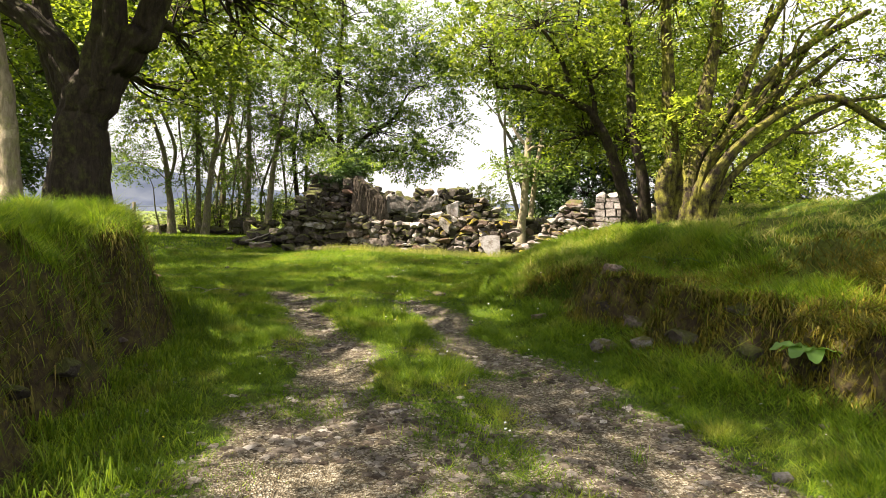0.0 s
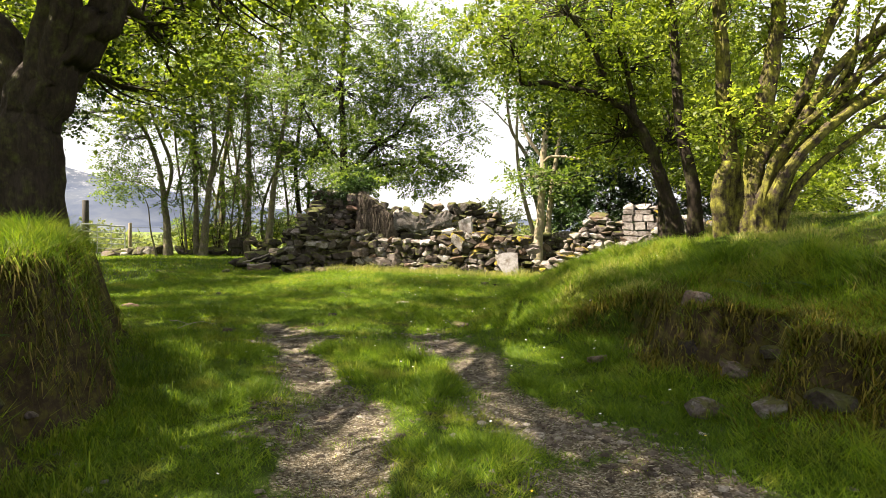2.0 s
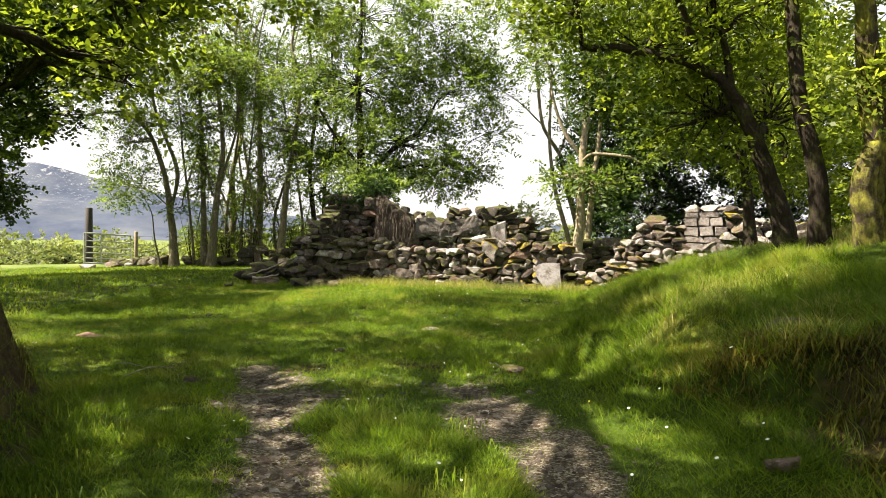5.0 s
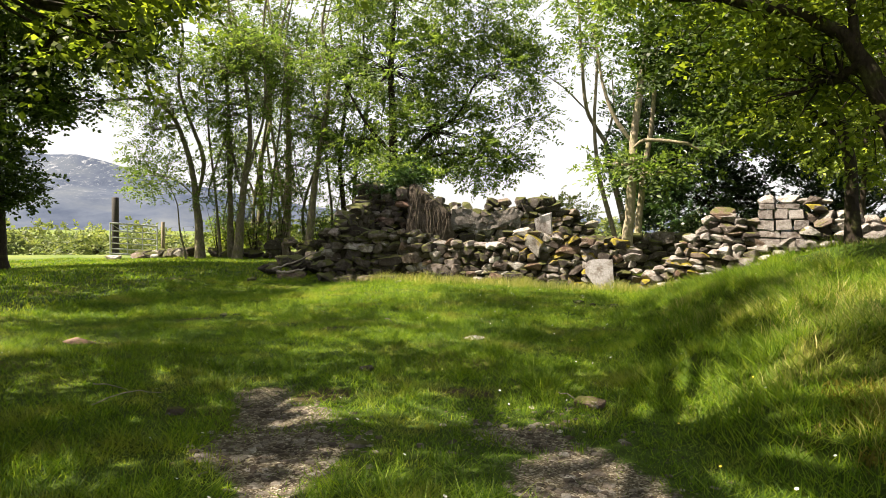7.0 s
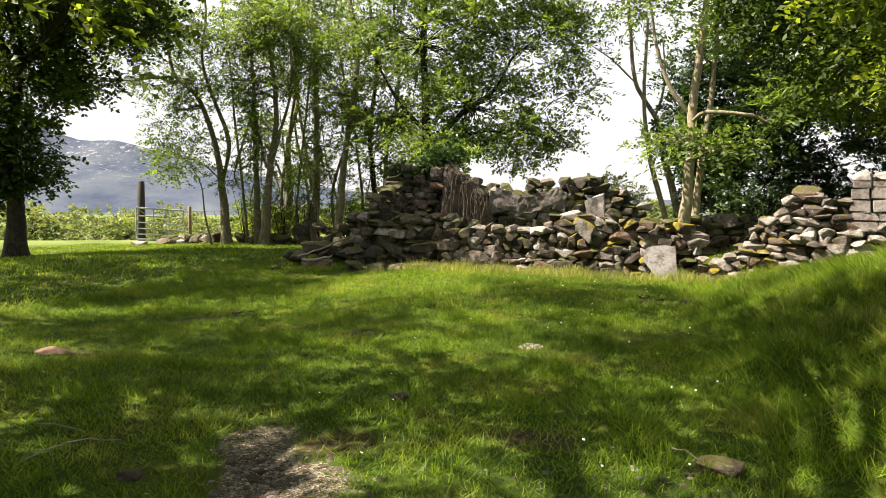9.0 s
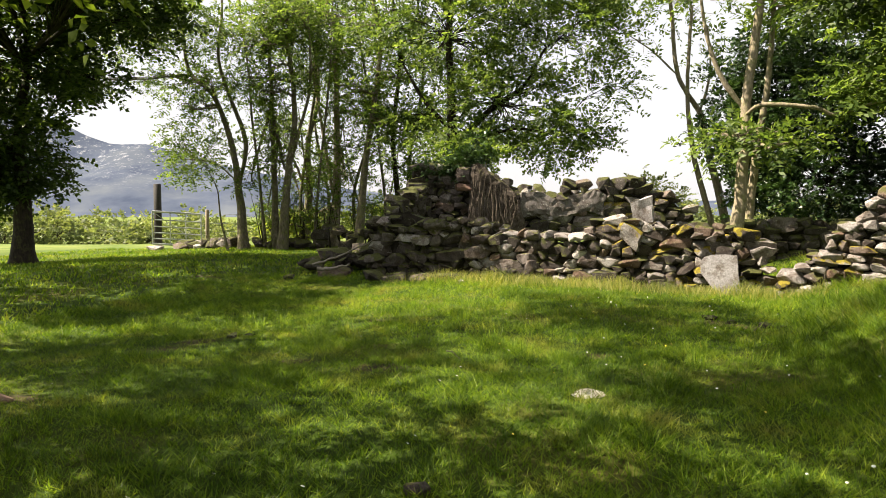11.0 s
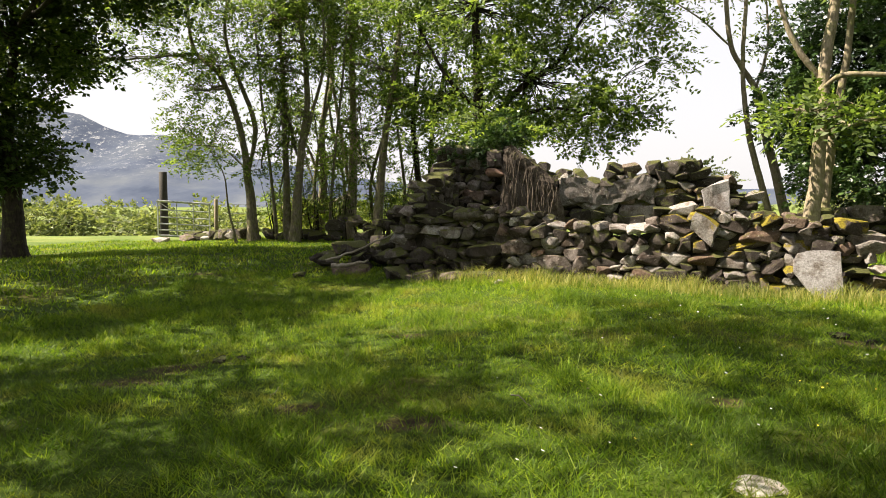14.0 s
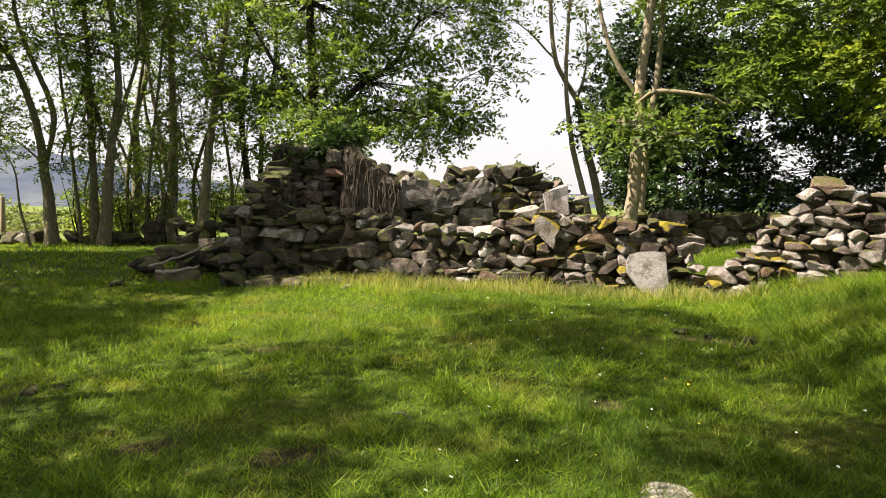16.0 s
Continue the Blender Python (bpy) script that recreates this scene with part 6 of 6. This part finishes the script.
add_grass("short green lawn grass beside the track", 210000, 1, (-4.2, 3.4, 2.6, 9.5), lawn_height, free, width=0.0075, lean=1.5, slim=True)
add_grass("short green lawn grass in the clearing", 200000, 2, (-8.6, 3.6, 9.5, 17.0), lawn_height, lambda x, y: free(x, y) * np.interp(x, [-9, -7.5, -5.5, -4], [0.15, 0.5, 0.65, 0.98]), width=0.0085, lean=1.5, slim=True)
add_grass("short green lawn grass before the ruin", 125000, 3, (-9.0, 5.2, 17.0, 24.6), lambda x, y: lawn_height(x, y) * 1.2, lambda x, y: free(x, y) * 0.95, width=0.014, lean=1.5, slim=True)
add_grass("rough grass on the bank by the old tree", 44000, 4, (-13.0, -2.0, 0.0, 13.0), lambda x, y: 0.05 + 0.09 * vnoise(x, y, 0.4) ** 1.5, lambda x, y: sstep(0.3, 1.0, left_bank(x, y)[0]) * free(x, y) * np.interp(x, [-13, -7, -4], [0.0, 0.35, 1]), width=0.009, lean=1.3, slim=True)
add_grass("rough grass on the bank below the mossy tree", 66000, 5, (0.8, 9.5, 2.5, 20.5), lambda x, y: 0.035 + 0.075 * vnoise(x, y, 0.3) ** 1.5, lambda x, y: sstep(0.1, 0.6, right_bank(x, y)[0]) * free(x, y) * (1 - 0.6 * sstep(0.36, 0.56, vnoise(x + 6, y, 0.8)) * sstep(11, 9, y) * sstep(2.6, 1.2, right_bank(x, y)[1])), width=0.010, lean=1.4, slim=True)
add_grass("grass of the field towards the gate", 50000, 6, (-21, -5.0, 13.0, 37.0), lambda x, y: 0.06 + 0.06 * vnoise(x, y, 1.5), lambda x, y: free(x, y) * np.where((x > -9.0) & (y < 24.6), 0.0, 0.9), width=0.036, lean=0.9, slim=True)
# seeding grass, dense and pale to paint the strip of full sun
add_grass("long seeding grass, paled as a sunlit strip along the wall foot", 15000, 7, (-4.5, 3.4, 20.6, 24.6), lambda x, y: 0.12 + 0.2 * vnoise(x, y, 0.4), lambda x, y: free(x, y) * sstep(1.5, 0.1, (24.83 - 2.54 * (x + 5.3) / 8.05) - 0.42 - y) * np.where(y < 24.83 - 2.54 * (x + 5.3) / 8.05 - 0.4, 1, 0), mat=M_DRYGRASS, width=0.008, lean=0.6)
add_grass("fresh grass in the gap between the walls", 9000, 14, (2.4, 6.5, 21.0, 27.0), lambda x, y: 0.08 + 0.12 * vnoise(x, y, 0.4), lambda x, y: np.where(np.abs(y - (21.98 - (x - 2.95) * 0.499)) < 0.4, 0.05, 1.0), width=0.02, lean=0.9, slim=True)
add_grass("dry tufted grass hanging from the banks", 9000, 8, (-4.5, 4.5, 3.0, 12.0), lambda x, y: 0.07 + 0.08 * vnoise(x, y, 0.4), lambda x, y: np.maximum(sstep(0.25, 0.5, left_bank(x, y)[1]) * sstep(1.1, 0.6, left_bank(x, y)[1]) * sstep(11.5, 10, y), sstep(0.1, 0.3, right_bank(x, y)[1]) * sstep(1.0, 0.5, right_bank(x, y)[1]) * sstep(10.5, 9, y)) * sstep(0.35, 0.6, vnoise(x, y, 0.5)), mat=M_WITHER, width=0.007, lean=1.5)
add_grass("dry brown moss and grass on the bank", 16000, 10, (1.0, 7.5, 3.0, 16.0), lambda x, y: 0.06 + 0.08 * vnoise(x, y, 0.4), lambda x, y: sstep(0.5, 0.66, vnoise(x + 2, y, 0.9)) * sstep(0.1, 0.5, right_bank(x, y)[0]), mat=M_DRYGRASS, width=0.010, lean=1.4)
add_grass("withered grass hanging over the bank", 11000, 11, (-5.4, -1.8, 2.5, 11.2), lambda x, y: 0.05 + 0.09 * vnoise(x, y, 0.3), lambda x, y: sstep(-0.02, 0.12, left_bank(x, y)[1]) * sstep(0.85, 0.55, left_bank(x, y)[1]) * sstep(0.2, 0.4, vnoise(x, y, 0.4)), mat=M_WITHER, width=0.007, lean=1.3, hang=1.0)
add_grass("withered grass hanging over the bank", 6000, 12, (1.0, 4.2, 3.0, 10.5), lambda x, y: 0.05 + 0.08 * vnoise(x, y, 0.3), lambda x, y: sstep(0.08, 0.25, right_bank(x, y)[1]) * sstep(0.85, 0.55, right_bank(x, y)[1]) * sstep(0.22, 0.42, vnoise(x, y, 0.4)), mat=M_WITHER, width=0.007, lean=1.3, hang=-1.0)
add_grass("olive brown moss and old grass on the bank", 22000, 13, (1.4, 5.2, 3.2, 10.8), lambda x, y: 0.05 + 0.09 * vnoise(x, y, 0.35), lambda x, y: sstep(0.3, 0.5, vnoise(x + 6, y, 0.8)) * sstep(0.05, 0.3, right_bank(x, y)[0]) * sstep(2.6, 1.2, right_bank(x, y)[1]), mat=M_TUFT, width=0.011, lean=1.5)
add_grass("tall pale grass tufts on the slope", 13000, 9, (0.6, 5.0, 8.5, 16.0), lambda x, y: 0.08 + 0.12 * vnoise(x, y, 0.5), lambda x, y: sstep(0.45, 0.62, vnoise(x, y, 0.55)) * sstep(0.1, 0.4, right_bank(x, y)[0]), mat=M_DRYGRASS, width=0.006, lean=0.7)


def tussocks(label, n, seed, area, dens, reach, each, mat, rise=0.5, drop=0.3, width=0.007):
    """Tufts of old grass and moss: blades that arch out from a common root, each a bent kite."""
    g = np.random.default_rng(seed)
    x0, x1, y0, y1 = area
    x, y = g.uniform(x0, x1, n * 40), g.uniform(y0, y1, n * 40)
    keep = g.random(n * 40) < dens(x, y)
    x, y = np.repeat(x[keep][:n], each), np.repeat(y[keep][:n], each)
    m = len(x)
    size = np.repeat(g.uniform(0.6, 1.35, m // each), each)
    x, y = x + g.normal(0, 0.035, m) * size, y + g.normal(0, 0.035, m) * size
    a = g.uniform(0, 6.283, m)
    L = reach * size * g.uniform(0.5, 1.2, m)
    d = np.stack([np.cos(a), np.sin(a), np.zeros(m)], -1) * g.uniform(0.35, 1.0, m)[:, None]
    s = np.stack([-np.sin(a), np.cos(a), np.zeros(m)], -1) * (width * g.uniform(0.5, 1.3, m) * 0.5)[:, None]
    up = np.array([0, 0, 1.0])
    p = np.stack([x, y, hz(x, y) - 0.01], -1)
    m1 = p + d * (0.45 * L)[:, None] + up * (rise * L * g.uniform(0.6, 1.2, m))[:, None]
    t1 = p + d * (0.95 * L)[:, None] + up * ((rise * 0.8 - drop) * L * g.uniform(0.5, 1.3, m))[:, None]
    V = np.stack([p, m1 + s, t1, m1 - s], 1).reshape(-1, 3)
    tagged(new("grass", mesh_of("grass", V, np.arange(4 * m).reshape(m, 4), mat)), label, "grass tufts", kind="stuff")


def right_lip(x, y):
    d = right_bank(x, y)[1]
    return sstep(-0.05, 0.12, d) * sstep(1.3, 0.6, d) * sstep(10.6, 9.6, y)


def left_lip(x, y):
    d = left_bank(x, y)[1]
    return sstep(0.1, 0.22, d) * sstep(0.75, 0.45, d) * sstep(11.4, 10.8, y)


tussocks("olive moss and old grass tufts overhanging the bank", 330, 31, (1.0, 4.6, 4.0, 10.6), right_lip, 0.12, 90, M_TUFT, 0.5, 0.6, 0.011)
tussocks("straw-coloured grass tufts hanging from the bank", 90, 32, (1.0, 4.6, 4.0, 10.6), right_lip, 0.17, 40, M_WITHER, 0.4, 0.85)
tussocks("green grass tufts on the bank", 150, 33, (1.2, 5.5, 4.0, 13.5), lambda x, y: sstep(0.35, 0.9, right_bank(x, y)[1]), 0.12, 50, M_GRASS, 0.75, 0.2)
tussocks("green grass tufts on the lip of the bank", 130, 34, (-6.0, -2.0, 3.0, 11.4), left_lip, 0.16, 60, M_GRASS, 0.5, 0.6)
tussocks("withered grass tufts hanging from the bank", 120, 35, (-6.0, -2.0, 3.0, 11.4), lambda x, y: sstep(-0.02, 0.1, left_bank(x, y)[1]) * sstep(0.5, 0.3, left_bank(x, y)[1]), 0.15, 60, M_WITHER, 0.4, 0.8, 0.009)
tussocks("taller green tufts standing in the lawn", 420, 36, (-7.5, 2.5, 4.5, 21.0), lambda x, y: free(x, y) * sstep(0.1, -0.4, right_bank(x, y)[1]) * sstep(0.45, 0.7, vnoise(x + 3, y, 1.4)), 0.11, 34, M_GRASS, 0.95, 0.1, 0.006)
tussocks("long grass tufts below the bank", 170, 37, (-4.6, -1.2, 3.0, 10.5), lambda x, y: sstep(-1.1, -0.5, left_bank(x, y)[1]) * sstep(0.05, -0.1, left_bank(x, y)[1]), 0.17, 40, M_GRASS, 0.7, 0.35)

tussocks("brown mossy clod with dry grass on the slope", 5, 38, (1.48, 1.78, 9.85, 10.15), lambda x, y: 1.0 + 0 * x, 0.16, 110, M_WITHER, 0.5, 0.7, 0.009)


def flowers(n, seed, mat, label, size):
    g = np.random.default_rng(seed)
    x, y = g.uniform(-5.5, 3.0, n), g.uniform(3.0, 21.5, n)
    k = (free(x, y) > 0.5) & (np.abs(left_bank(x, y)[0]) < 0.1)
    x, y = x[k], y[k]
    m = len(x)
    a = np.linspace(0, 2 * np.pi, 6, endpoint=False)
    s = size * g.uniform(0.6, 1.2, m)
    z = hz(x, y) + g.uniform(0.05, 0.11, m)
    V = np.stack([x[:, None] + s[:, None] * np.cos(a), y[:, None] + s[:, None] * np.sin(a), z[:, None] + s[:, None] * 0.4 * np.sin(a + x[:, None])], -1).reshape(-1, 3)
    tagged(new("flowers", mesh_of("flowers", V, np.arange(6 * m).reshape(m, 6), mat)), label, "flowers", kind="stuff")


flowers(230, 21, M_PETAL, "scattered small white daisies in the lawn", 0.011)
flowers(80, 22, M_BUTTER, "scattered small yellow buttercups in the lawn", 0.008)
